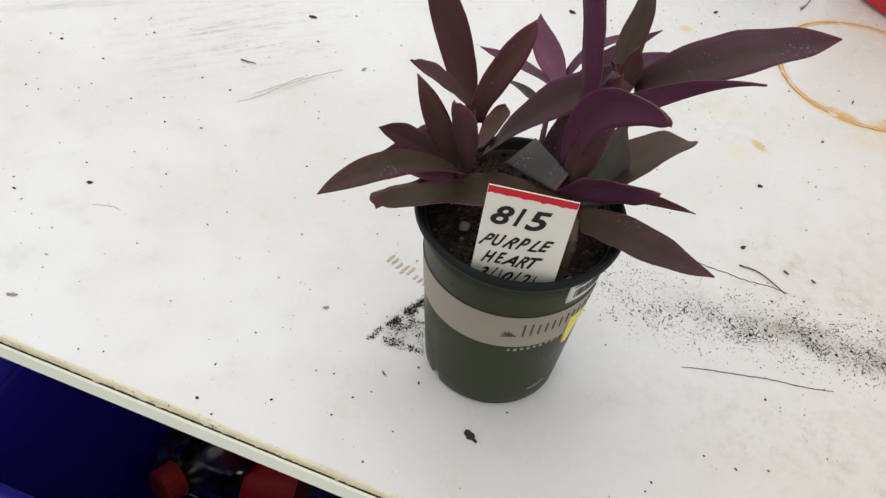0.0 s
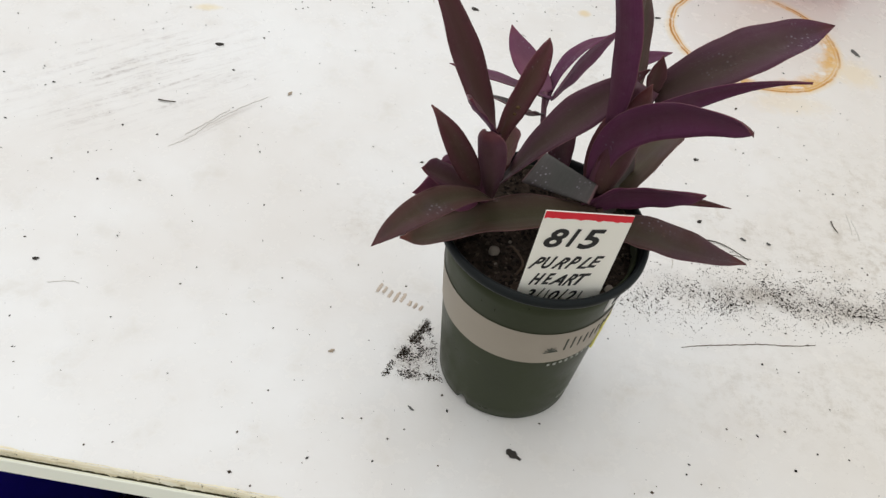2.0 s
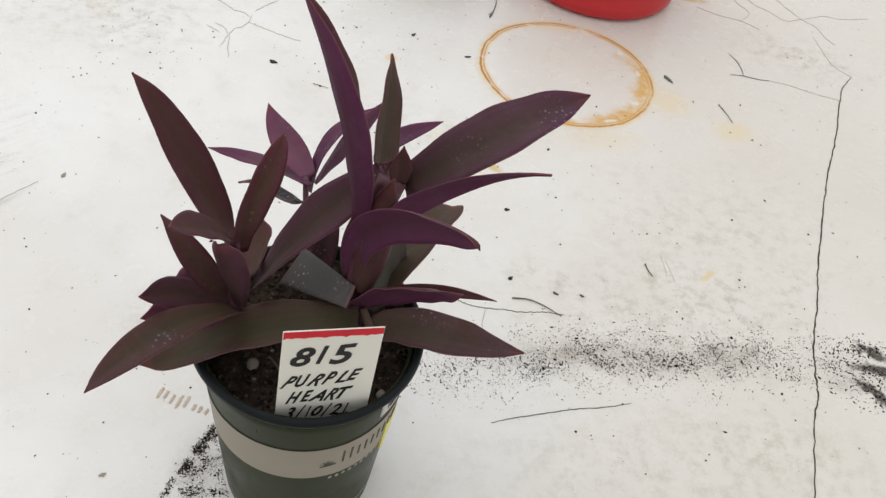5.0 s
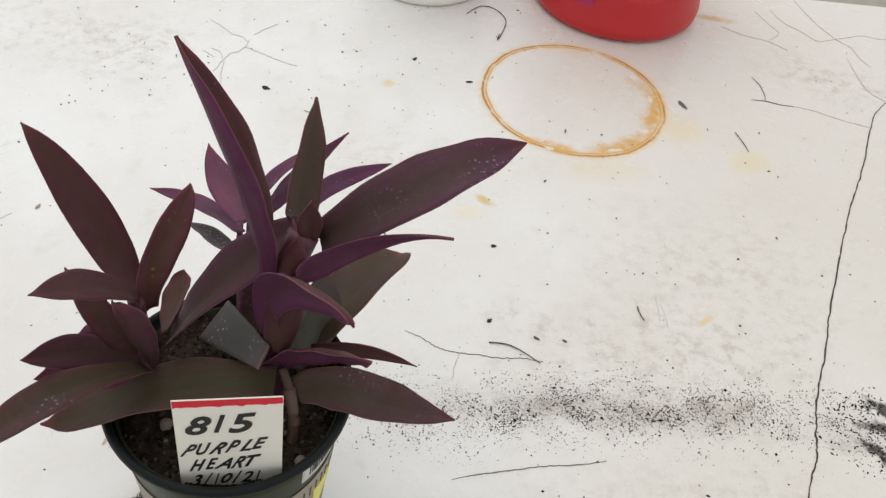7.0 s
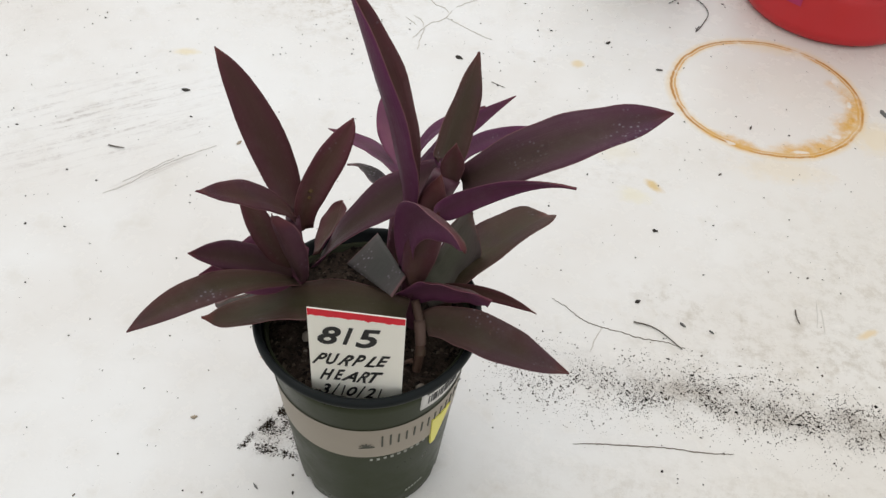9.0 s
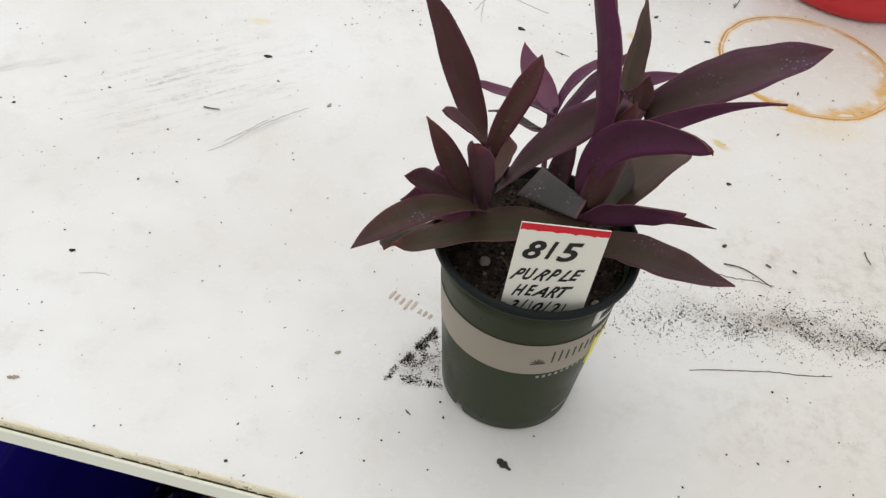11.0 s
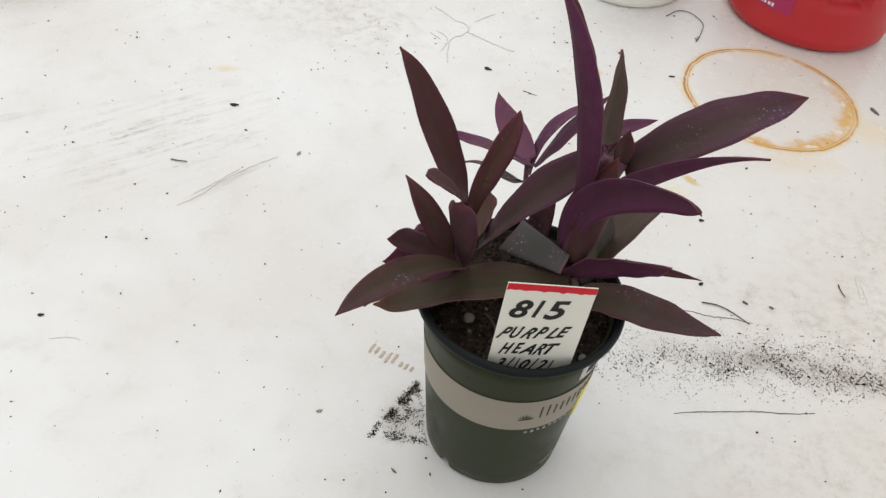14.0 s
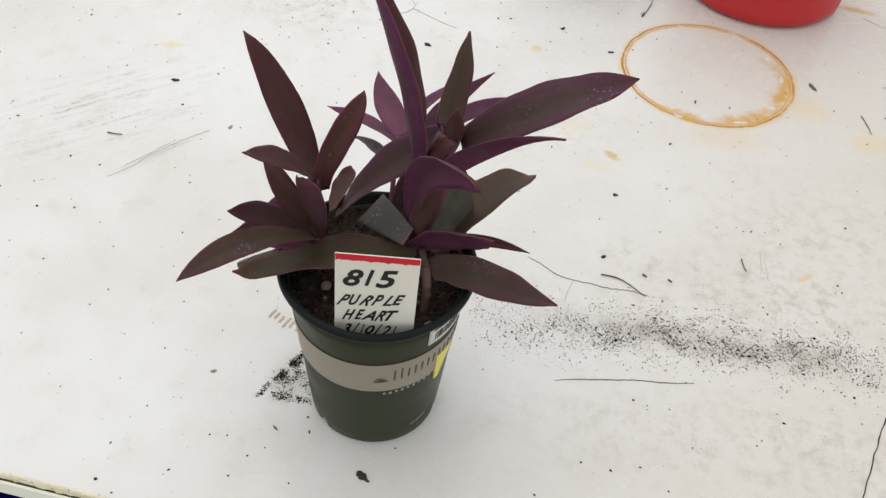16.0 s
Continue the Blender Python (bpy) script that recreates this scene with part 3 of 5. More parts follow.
# cracks in the painted surface
for pts, w, mat, jit in (
    (((0.500, 0.474), (0.490, 0.461), (0.479, 0.443), (0.452, 0.375), (0.425, 0.316), (0.403, 0.261), (0.379, 0.198), (0.368, 0.163), (0.354, 0.128), (0.345, 0.095), (0.340, 0.073), (0.330, 0.048), (0.31, -0.02), (0.302, -0.06)), 0.0027, CRACK, 0.0008),
    (((0.361, 0.574), (0.380, 0.563), (0.405, 0.556), (0.422, 0.544)), 0.0010, HAIRCRACK, 0.0006),
    (((0.402, 0.612), (0.411, 0.591), (0.419, 0.574), (0.405, 0.556)), 0.0009, HAIRCRACK, 0.0006),
    (((0.419, 0.616), (0.430, 0.594), (0.443, 0.583), (0.458, 0.568), (0.477, 0.575)), 0.0011, HAIRCRACK, 0.0006),
    (((0.448, 0.650), (0.457, 0.621), (0.464, 0.600), (0.470, 0.589), (0.477, 0.575)), 0.0017, HAIRCRACK, 0.0006),
    (((0.477, 0.575), (0.493, 0.582), (0.508, 0.588), (0.527, 0.586), (0.560, 0.594)), 0.0014, HAIRCRACK, 0.0005),
    (((0.477, 0.575), (0.490, 0.562), (0.494, 0.545), (0.501, 0.531)), 0.0013, HAIRCRACK, 0.0006),
    (((0.481, 0.541), (0.483, 0.512), (0.487, 0.489), (0.500, 0.474)), 0.0014, HAIRCRACK, 0.0006),
    (((0.376, 0.490), (0.382, 0.475), (0.383, 0.453)), 0.0013, CRACK, 0.0005),
    (((0.369, 0.453), (0.383, 0.453), (0.396, 0.450), (0.408, 0.450)), 0.0019, CRACK, 0.0005),
    (((0.408, 0.450), (0.427, 0.446), (0.449, 0.437), (0.476, 0.430)), 0.0012, HAIRCRACK, 0.0005),
    (((0.078, 0.141), (0.088, 0.137), (0.098, 0.131), (0.106, 0.128), (0.115, 0.127), (0.128, 0.127), (0.140, 0.126), (0.156, 0.128), (0.170, 0.127)), 0.0010, FINECRACK, 0.0007),
    (((0.115, 0.127), (0.112, 0.115), (0.111, 0.104)), 0.0009, HAIRCRACK, 0.0005),
    (((0.114, 0.033), (0.129, 0.038), (0.149, 0.043), (0.168, 0.048), (0.188, 0.051), (0.207, 0.056)), 0.0013, FINECRACK, 0.0004),
    (((-0.127, 0.481), (-0.116, 0.474), (-0.104, 0.463), (-0.094, 0.460), (-0.088, 0.453)), 0.0013, HAIRCRACK, 0.0008),
    (((-0.066, 0.487), (-0.076, 0.476), (-0.084, 0.465)), 0.0010, HAIRCRACK, 0.0006),
    (((-0.086, 0.458), (-0.088, 0.445), (-0.093, 0.436), (-0.098, 0.433)), 0.0015, HAIRCRACK, 0.0007),
    (((-0.088, 0.445), (-0.071, 0.437), (-0.048, 0.427), (-0.039, 0.425)), 0.0012, HAIRCRACK, 0.0006),
    (((-0.098, 0.433), (-0.103, 0.419), (-0.107, 0.402)), 0.0013, HAIRCRACK, 0.0008),
    (((-0.101, 0.421), (-0.100, 0.403), (-0.097, 0.386)), 0.0012, HAIRCRACK, 0.0007),
    (((-0.123, 0.433), (-0.110, 0.424)), 0.0010, HAIRCRACK, 0.0006),
    (((-0.116, 0.437), (-0.108, 0.433), (-0.103, 0.423)), 0.0012, HAIRCRACK, 0.0006),
    (((-0.259, 0.134), (-0.247, 0.150), (-0.237, 0.170), (-0.223, 0.190), (-0.205, 0.210)), 0.0014, SCRATCH, 0.0007),
    (((-0.252, 0.150), (-0.240, 0.169), (-0.229, 0.187)), 0.0011, SCRATCH, 0.0007),
    (((-0.289, -0.007), (-0.278, -0.003), (-0.270, -0.003)), 0.0010, SCRATCH, 0.0006),
    (((0.252, 0.196), (0.253, 0.184), (0.253, 0.173)), 0.0009, SCRATCH, 0.0004),
    (((0.255, 0.190), (0.257, 0.180), (0.258, 0.168)), 0.0009, SCRATCH, 0.0004),
    (((0.406, 0.076), (0.396, 0.062), (0.389, 0.055), (0.380, 0.030)), 0.0024, CRACK, 0.0008),
    (((0.031, -0.1185), (0.038, -0.110), (0.042, -0.106), (0.057, -0.095), (0.067, -0.093), (0.077, -0.094)), 0.0016, CRACK, 0.0004),
    (((0.077, -0.094), (0.090, -0.091), (0.101, -0.090), (0.118, -0.087), (0.128, -0.083), (0.142, -0.082), (0.164, -0.076), (0.182, -0.071), (0.202, -0.067), (0.222, -0.062), (0.262, -0.052), (0.306, -0.042)), 0.0030, CRACK, 0.0006),
):
    c = part("crack", ribbon(pts, w * 0.42, 0.00045, jit * 0.7, seed=len(pts)), mat, table, smooth=False)
    c.location = lift

# pale pen scrawl, worn to plain bars
for k, (x, y, a, l) in enumerate(((-0.0868, 0.0372, 72, 0.0085), (-0.0832, 0.0362, 72, 0.0060), (-0.0790, 0.0335, 72, 0.0065), (-0.0748, 0.0318, 72, 0.0100), (-0.0705, 0.0322, 72, 0.0085),
                                  (-0.0655, 0.0285, 72, 0.0045), (-0.0618, 0.0275, 72, 0.0050), (-0.0580, 0.0262, 72, 0.0045))):
    c, q = math.cos(radians(a)) * l / 2, math.sin(radians(a)) * l / 2
    m = part("pen_bar", ribbon(((x - c, y - q), (x, y), (x + c, y + q)), 0.0020, 0.0004, 0.0003, 0.7, k), STAMP, table, smooth=False)
    m.location = lift

# ---- pot ----
BASE_R, TOP_R = 0.0405, 0.0520
POT_XY = (-0.0007, -0.0065)
LEAN = 0.030  # the pot stands a little askew: its mouth sits back of its foot


def pot_r(z):
    return BASE_R + (TOP_R - BASE_R) * z / 0.118


pot = thing("flower_pot", "dark green plastic nursery pot with taupe printed band", "flower pot", (*POT_XY, 0.0006))
prof = [(0, 0.004), (0.030, 0.004), (0.0315, 0.0), (BASE_R - 0.0012, 0.0), (BASE_R, 0.0015)]
prof += [(pot_r(z), z) for z in (0.01, 0.03, 0.05, 0.07, 0.09, 0.105, 0.1165)]
prof += [(pot_r(0.1165) - 0.0014, 0.1165), (pot_r(0.06) - 0.0014, 0.06), (BASE_R - 0.001, 0.006), (0, 0.006)]
bm = lathe(prof, 96)
# drainage notches at the foot
for v in bm.verts:
    a = math.degrees(math.atan2(v.co.y, v.co.x)) % 120
    if v.co.z < 0.003 and Vector((v.co.x, v.co.y)).length > 0.033 and abs(a - 114) < 4:
        v.co.z += 0.0045
part("pot_body", bm, POT, pot, "dark green plastic body, lightly scuffed")
rt = 0.0570
bm = lathe([(pot_r(0.1165) - 0.0016, 0.1155), (pot_r(0.1165) + 0.0002, 0.1155), (rt - 0.0026, 0.1166), (rt - 0.0008, 0.1178), (rt, 0.1192), (rt, 0.1212), (rt - 0.0008, 0.1226), (rt - 0.0020, 0.1232),
            (rt - 0.0032, 0.1226), (rt - 0.0040, 0.1205), (rt - 0.0044, 0.1160), (pot_r(0.1165) - 0.0016, 0.1155)], 96)
part("pot_rim", bm, RIM, pot, "rolled blackish rim")


def on_pot(a0, a1, z0, z1, out=0.0004, n=None, slope=0.0, twist=0.0):
    """A thin patch lying on the pot from angle a0 to a1 (degrees) and z0 to z1."""
    n = n or max(2, int(abs(a1 - a0) / 3))
    bm = bmesh.new()
    rows = []
    for i in range(n + 1):
        f = i / n
        col = []
        for z, o in ((z0, -0.0004), (z0, out), ((z0 + z1) / 2, out), (z1, out), (z1, -0.0004)):
            zz = z + slope * (a0 + (a1 - a0) * f)
            a = radians(a0 + (a1 - a0) * f + twist * (z - z0))
            r = pot_r(zz) + o
            col.append(bm.verts.new((r * math.cos(a), r * math.sin(a), zz)))
        rows.append(col)
    for a, b in zip(rows, rows[1:]):
        for i in range(4):
            bm.faces.new((a[i], b[i], b[i + 1], a[i + 1]))
    bm.faces.new(rows[0])
    bm.faces.new(rows[-1][::-1])
    bmesh.ops.recalc_face_normals(bm, faces=bm.faces[:])
    return bm


bm = bmesh.new()
n = 96
rows = []
for i in range(n):
    a = -math.pi + 2 * math.pi * i / n
    w = 0.0014 * math.sin(a + 0.9)
    rows.append([bm.verts.new(((pot_r(z) + 0.0004) * math.cos(a), (pot_r(z) + 0.0004) * math.sin(a), z)) for z in (0.0635 + w, 0.0770 + w, 0.0905 + w)])
for i in range(n):
    for j in range(2):
        bm.faces.new((rows[i][j], rows[(i + 1) % n][j], rows[(i + 1) % n][j + 1], rows[i][j + 1]))
band = part("printed_band", bm, BAND, pot, "taupe printed band")
SL = 0.00010
# emblem: a small sprig of pointed leaves over a line
def sprig_leaf(a, z, turn, length, width):
    bm = bmesh.new()
    rows = []
    c, q = math.cos(radians(turn)), math.sin(radians(turn))
    for i in range(7):
        f = i / 6
        w = width * math.sin(math.pi * min(0.97, f + 0.03)) / 2
        row = []
        for side in (-1, 1):
            du, dv = f * length * c - side * w * q, f * length * q + side * w * c
            zz = z + dv
            ang = radians(a) + du / pot_r(zz)
            row.append(bm.verts.new(((pot_r(zz) + 0.0007) * math.cos(ang), (pot_r(zz) + 0.0007) * math.sin(ang), zz)))
        rows.append(row)
    for p, r in zip(rows, rows[1:]):
        bm.faces.new((p[0], r[0], r[1], p[1]))
    return bm


for turn, length in ((20, 0.0042), (55, 0.0044), (90, 0.0046), (125, 0.0044), (160, 0.0042)):
    part("emblem_leaf", sprig_leaf(-71.5, 0.0738, turn, length, 0.0009), INK_GREY, band, smooth=False)
part("emblem_line", on_pot(-76.0, -66.5, 0.0800, 0.0805, 0.0007, 4, SL), INK_GREY, band, smooth=False)
# brand lettering stands as plain bars
for k in range(8):
    a = -62.5 + 10.0 * k
    for da, h in ((0, 0.0100 if k == 0 else 0.0080), (5.0, 0.0100 if k == 0 else 0.0080)):
        part("print_bar", on_pot(a + da, a + da + 1.0, 0.0797, 0.0797 + h, 0.0007, 2, SL), INK_GREY, band, smooth=False)
for k in range(9):
    a = -69.5 + 4.4 * k
    part("print_dash", on_pot(a, a + 2.0, 0.0660 - 0.0005 * (k % 2), 0.0674, 0.0005, 2, SL), INK_PALE, pot, smooth=False)
for k in range(6):
    part("print_dash", on_pot(-42 + 2.6 * k, -40.4 + 2.6 * k, 0.0215, 0.0224, 0.0005, 2, 0.0002), INK_PALE, pot, smooth=False)
lab = part("barcode_label", on_pot(-40, -4, 0.0975, 0.1130, 0.0006), STICKER, pot, "white barcode sticker")
rnd = random.Random(9)
a = -35.5
while a < -12:
    w = rnd.choice((0.35, 0.6, 0.9))
    part("barcode_line", on_pot(a, a + w, 0.1010, 0.1075, 0.0009, 1), MARKER_BLACK, lab, smooth=False)
    a += w + rnd.choice((0.5, 0.8, 1.1))
part("print_dash", on_pot(-37, -17, 0.1095, 0.1103, 0.0009, 5), INK_GREY, lab, smooth=False)
bm = on_pot(-31, -13, 0.054, 0.079, 0.0011, 8)
for v in bm.verts:
    # torn to a wedge: wide above, a point below
    ang = math.degrees(math.atan2(v.co.y, v.co.x))
    f = max(0, (0.079 - v.co.z) / 0.025)
    ang = ang + (-23 - ang) * (0.78 * f) + 2 * math.sin(v.co.z * 900)
    r = Vector((v.co.x, v.co.y)).length
    v.co.x, v.co.y = r * math.cos(radians(ang)), r * math.sin(radians(ang))
part("yellow_sticker", bm, YELLOW, pot, "torn yellow sticker", smooth=False)

for ob in pot.children_recursive:
    for v in ob.data.vertices:
        v.co.y += LEAN * v.co.z

# ---- soil ----
SOIL_Z = 0.1105
soil = thing("potting_soil", "dark crumbly potting soil filling the pot, with perlite bits", "soil", (POT_XY[0], POT_XY[1] + LEAN * SOIL_Z, SOIL_Z))
bm = bmesh.new()
R = pot_r(SOIL_Z) - 0.0018
rings = [[bm.verts.new((0, 0, 0))]]
for k in range(1, 19):
    r = R * k / 18
    rings.append([])
    for i in range(60):
        a = 2 * math.pi * i / 60
        p = Vector((r * math.cos(a), r * math.sin(a), 0))
        p.z = 0.0035 * noise.noise(p * 45) + 0.0022 * noise.noise(p * 190) + 0.0025 * (1 - (r / R) ** 2) + 0.11 * max(0.0, p.y)
        rings[-1].append(bm.verts.new(p))
rings.append([bm.verts.new((R * 0.98 * math.cos(2 * math.pi * i / 60), R * 0.98 * math.sin(2 * math.pi * i / 60), -0.02)) for i in range(60)])
for a, b in zip(rings, rings[1:]):
    for i in range(60):
        j = (i + 1) % 60
        bm.faces.new((a[0], b[i], b[j])) if len(a) == 1 else bm.faces.new((a[i], b[i], b[j], a[j]))
part("soil_surface", bm, SOIL, soil)
rnd = random.Random(3)
spots = []
for _ in range(3200):
    r, a = R * math.sqrt(rnd.random()), rnd.uniform(0, 6.283)
    p = Vector((r * math.cos(a), r * math.sin(a), 0))
    z = 0.0035 * noise.noise(p * 45) + 0.0022 * noise.noise(p * 190) + 0.0025 * (1 - (r / R) ** 2) + 0.11 * max(0.0, p.y)
    spots.append((p.x, p.y, z - 0.0003, 0.0004 + 0.0016 * rnd.random() ** 2.5))
ob = tagged(new("soil_crumb", crumbs(spots, 5)), kind="stuff")
ob.data.materials.append(CRUMB)
ob.parent = soil


def pebble(name, at, size, mat, parent, seed):
    bm = bmesh.new()
    bmesh.ops.create_icosphere(bm, subdivisions=2, radius=size)
    for v in bm.verts:
        v.co *= 1 + 0.35 * noise.noise(v.co / size * 1.3 + Vector((seed, 0, 0)))
        v.co.z *= 0.7
    bmesh.ops.translate(bm, vec=at, verts=bm.verts)
    return part(name, bm, mat, parent)


pebble("perlite_lump", (-0.0245, -0.0195, 0.0040), 0.0030, PERLITE, soil, 1)
for k in range(8):
    r, a = R * 0.93 * math.sqrt(rnd.random()), rnd.uniform(0, 6.283)
    pebble("perlite_bit", (r * math.cos(a), r * math.sin(a), 0.0022), rnd.uniform(0.0005, 0.0011), PERLITE, soil, k)
pebble("perlite_bit", (0.0375, -0.0300, 0.002), 0.0026, PERLITE, soil, 40)

# ---- plant ----
plant = thing("purple_heart_plant", "purple heart plant with long dark purple and olive leaves", "plant", (0, 0, SOIL_Z))
drop = Vector((0, 0, -SOIL_Z))


def blade_width(s, blunt, neck=0.5):
    if blunt > 12:
        # a clasping sheath, widest at its open mouth
        return (0.34 + 0.66 * math.sin(math.pi / 2 * min(1.0, s / 0.72))) * math.sqrt(max(0.06, 1 - max(0.0, (s - 0.72) / 0.28) ** 2))
    if s < 0.45:
        return neck + (1 - neck) * math.sin(math.pi / 2 * s / 0.45) ** (1 if neck > 0.4 else 1.6)
    return max(0.0, 1 - ((s - 0.45) / 0.55) ** blunt)


def leaf(p0, p1, p2, p3, half, side, twist, face, back, blunt=2.0, torn=False, cup=0.22, thick=0.0011, fold=0.0, neck=0.5):
    """One strap-shaped leaf along a bent midrib, channelled, with a skin on either side."""
    P = [Vector(p) + drop for p in (p0, p1, p2, p3)]
    ref = Vector(side)
    seed = P[3].x * 900
    n, m = 22, 8
    grid = []
    for i in range(n + 1):
        s = i / n
        c = (1 - s) ** 3 * P[0] + 3 * s * (1 - s) ** 2 * P[1] + 3 * s * s * (1 - s) * P[2] + s ** 3 * P[3]
        t = ((1 - s) ** 2 * (P[1] - P[0]) + 2 * s * (1 - s) * (P[2] - P[1]) + s * s * (P[3] - P[2])).normalized()
        u = (ref - t * ref.dot(t)).normalized()
        a = twist[0] + (twist[1] - twist[0]) * s
        u = math.cos(a) * u + math.sin(a) * t.cross(u)
        nor = t.cross(u)
        w = half * blade_width(s, blunt, neck)
        if torn and s > 0.93:
            w *= 0.75 + 0.5 * abs(noise.noise((s * 60, seed, 0)))
        w = max(w, 0.00025)
        row = []
        for j in range(m + 1):
            f = 2 * j / m - 1
            ripple = 0.06 * noise.noise((s * 5, f * 1.2, seed)) + 0.035 * abs(f) ** 3 * math.sin(s * 21 + seed + (2 if f > 0 else 0))
            off = cup * w * (f * f - 0.35) + half * ripple - 0.07 * w * math.exp(-(f / 0.12) ** 2)
            wob = 1 + 0.02 * noise.noise((s * 14, seed, 3 + (f > 0)))
            if fold:
                # a sharp keel: both halves rise from the midrib
                spread = u * math.cos(fold) * (1 if f > 0 else -1) + nor * math.sin(fold)
                lift_dir = (nor * math.cos(fold) - u * math.sin(fold) * (1 if f > 0 else -1)).normalized() if f else nor
                row.append((c + spread * w * abs(f) * wob + lift_dir * (half * ripple + 0.10 * w * f * f), lift_dir, abs(f), s, j / m))
            else:
                row.append((c + u * w * f * wob + nor * off, nor, abs(f), s, j / m))
        grid.append(row)
    bm = bmesh.new()
    uv = bm.loops.layers.uv.new("UVMap")
    data = {}

    def sheet(sign):
        rows = []
        for row in grid:
            rows.append([])
            for p, nor, f, s, v in row:
                vert = bm.verts.new(p + nor * sign * thick * 0.5 * (1 - 0.75 * f ** 4))
                data[vert] = (s, v)
                rows[-1].append(vert)
        return rows

    up, dn = sheet(1), sheet(-1)
    for rows, flip, mat in ((up, False, 0), (dn, True, 1)):
        for a, b in zip(rows, rows[1:]):
            for j in range(m):
                q = (a[j], b[j], b[j + 1], a[j + 1])
                fc = bm.faces.new(q[::-1] if not flip else q)
                fc.material_index = mat
    for j in (0, m):
        for i in range(n):
            q = (up[i][j], up[i + 1][j], dn[i + 1][j], dn[i][j])
            bm.faces.new(q if j else q[::-1])
    for i in (0, n):
        for j in range(m):
            q = (up[i][j], up[i][j + 1], dn[i][j + 1], dn[i][j])
            bm.faces.new(q[::-1] if i else q)
    bmesh.ops.recalc_face_normals(bm, faces=bm.faces[:])
    for fc in bm.faces:
        for lp in fc.loops:
            lp[uv].uv = data[lp.vert]
    return part("leaf", bm, (LEAF[face], LEAF[back]), plant)


leaf((-0.0382, -0.0023, 0.1781), (-0.0457, 0.0180, 0.1697), (-0.0652, 0.0177, 0.2283), (-0.0804, 0.0255, 0.2402), 0.0097, (-0.99, -0.13, 0.02), (0.80, 0.66), "dark", "purple")
leaf((-0.0345, 0.0047, 0.1606), (-0.0324, -0.0046, 0.1931), (-0.0186, 0.0237, 0.2048), (-0.0188, 0.0322, 0.2119), 0.0077, (-0.97, 0.10, 0.23), (0.89, 0.28), "red", "purple")
leaf((-0.0364, -0.0015, 0.1742), (-0.0475, -0.0100, 0.1960), (-0.0494, -0.0283, 0.2059), (-0.0519, -0.0514, 0.2298), 0.0080, (0.12, -0.71, -0.69), (0.64, 0.80), "dark", "purple")
leaf((-0.0344, -0.0037, 0.1336), (-0.0475, -0.0063, 0.1516), (-0.0567, -0.0039, 0.1732), (-0.0701, 0.0100, 0.1756), 0.0066, (-0.91, -0.36, -0.21), (-0.14, 0.30), "dark", "purple")
leaf((-0.0374, -0.0082, 0.1390), (-0.0575, -0.0055, 0.1466), (-0.0628, -0.0305, 0.1674), (-0.0679, -0.0434, 0.1808), 0.0080, (-0.02, -0.73, -0.68), (0.69, 0.35), "mauve", "mauve")
leaf((-0.0325, -0.0133, 0.1419), (-0.0522, -0.0413, 0.1737), (-0.0748, -0.0596, 0.1607), (-0.0839, -0.0766, 0.1588), 0.0076, (0.67, -0.48, -0.56), (0.56, -0.02), "green", "green")
leaf((0.0224, -0.0124, 0.1392), (-0.0336, -0.0173, 0.1467), (-0.0508, -0.0280, 0.1200), (-0.0741, -0.0362, 0.1261), 0.0146, (-0.57, -0.64, -0.52), (0.67, 0.89), "torn", "purple", torn=True)
leaf((-0.0276, 0.0009, 0.1439), (-0.0023, 0.0019, 0.1956), (0.0157, 0.0384, 0.1740), (0.0303, 0.0198, 0.2126), 0.0106, (-0.26, 0.67, 0.70), (-0.79, -0.06), "dusk", "purple", blunt=2.15)
leaf((0.0155, 0.0050, 0.1879), (0.0110, 0.0115, 0.2256), (0.0012, -0.0015, 0.2699), (-0.0118, 0.0140, 0.2959), 0.0142, (0, -1, 0.05), (0.30, 0.05), "dark", "purple", fold=0.70)
leaf((0.0283, 0.0207, 0.2043), (0.0226, 0.0204, 0.1870), (0.0305, 0.0624, 0.2237), (0.0266, 0.0805, 0.2270), 0.0103, (-1.00, -0.00, 0.10), (0.87, 0.90), "green", "purple")
leaf((0.0364, 0.0223, 0.1968), (0.0698, 0.0194, 0.2295), (0.0968, 0.0552, 0.2228), (0.1204, 0.0617, 0.2293), 0.0141, (-0.94, 0.17, 0.30), (-0.69, -0.30), "dusk", "purple", blunt=2.15)
leaf((0.0269, -0.0066, 0.2036), (0.0226, 0.0031, 0.1760), (0.0499, 0.0147, 0.2168), (0.0901, -0.0189, 0.2459), 0.0058, (0.54, 0.66, 0.52), (1.25, 1.75), "purple", "dark")
leaf((0.0186, 0.0011, 0.1536), (0.0118, 0.0045, 0.2082), (0.0560, -0.0600, 0.2520), (0.0597, -0.0640, 0.2456), 0.0095, (-0.70, 0.48, 0.53), (0.10, 0.13), "purple", "dark", cup=0.4)
leaf((0.0320, 0.0226, 0.1240), (0.0248, 0.0172, 0.1307), (0.0675, 0.0822, 0.1409), (0.0712, 0.0877, 0.1260), 0.0144, (-0.32, 0.66, 0.68), (-0.79, -1.23), "torn", "purple", torn=True, blunt=4.0)
leaf((0.0178, -0.0022, 0.1376), (0.0374, -0.0014, 0.1557), (0.0479, -0.0087, 0.1593), (0.0648, -0.0280, 0.1815), 0.0132, (-0.84, 0.34, 0.42), (0.81, 0.23), "purple", "dark")
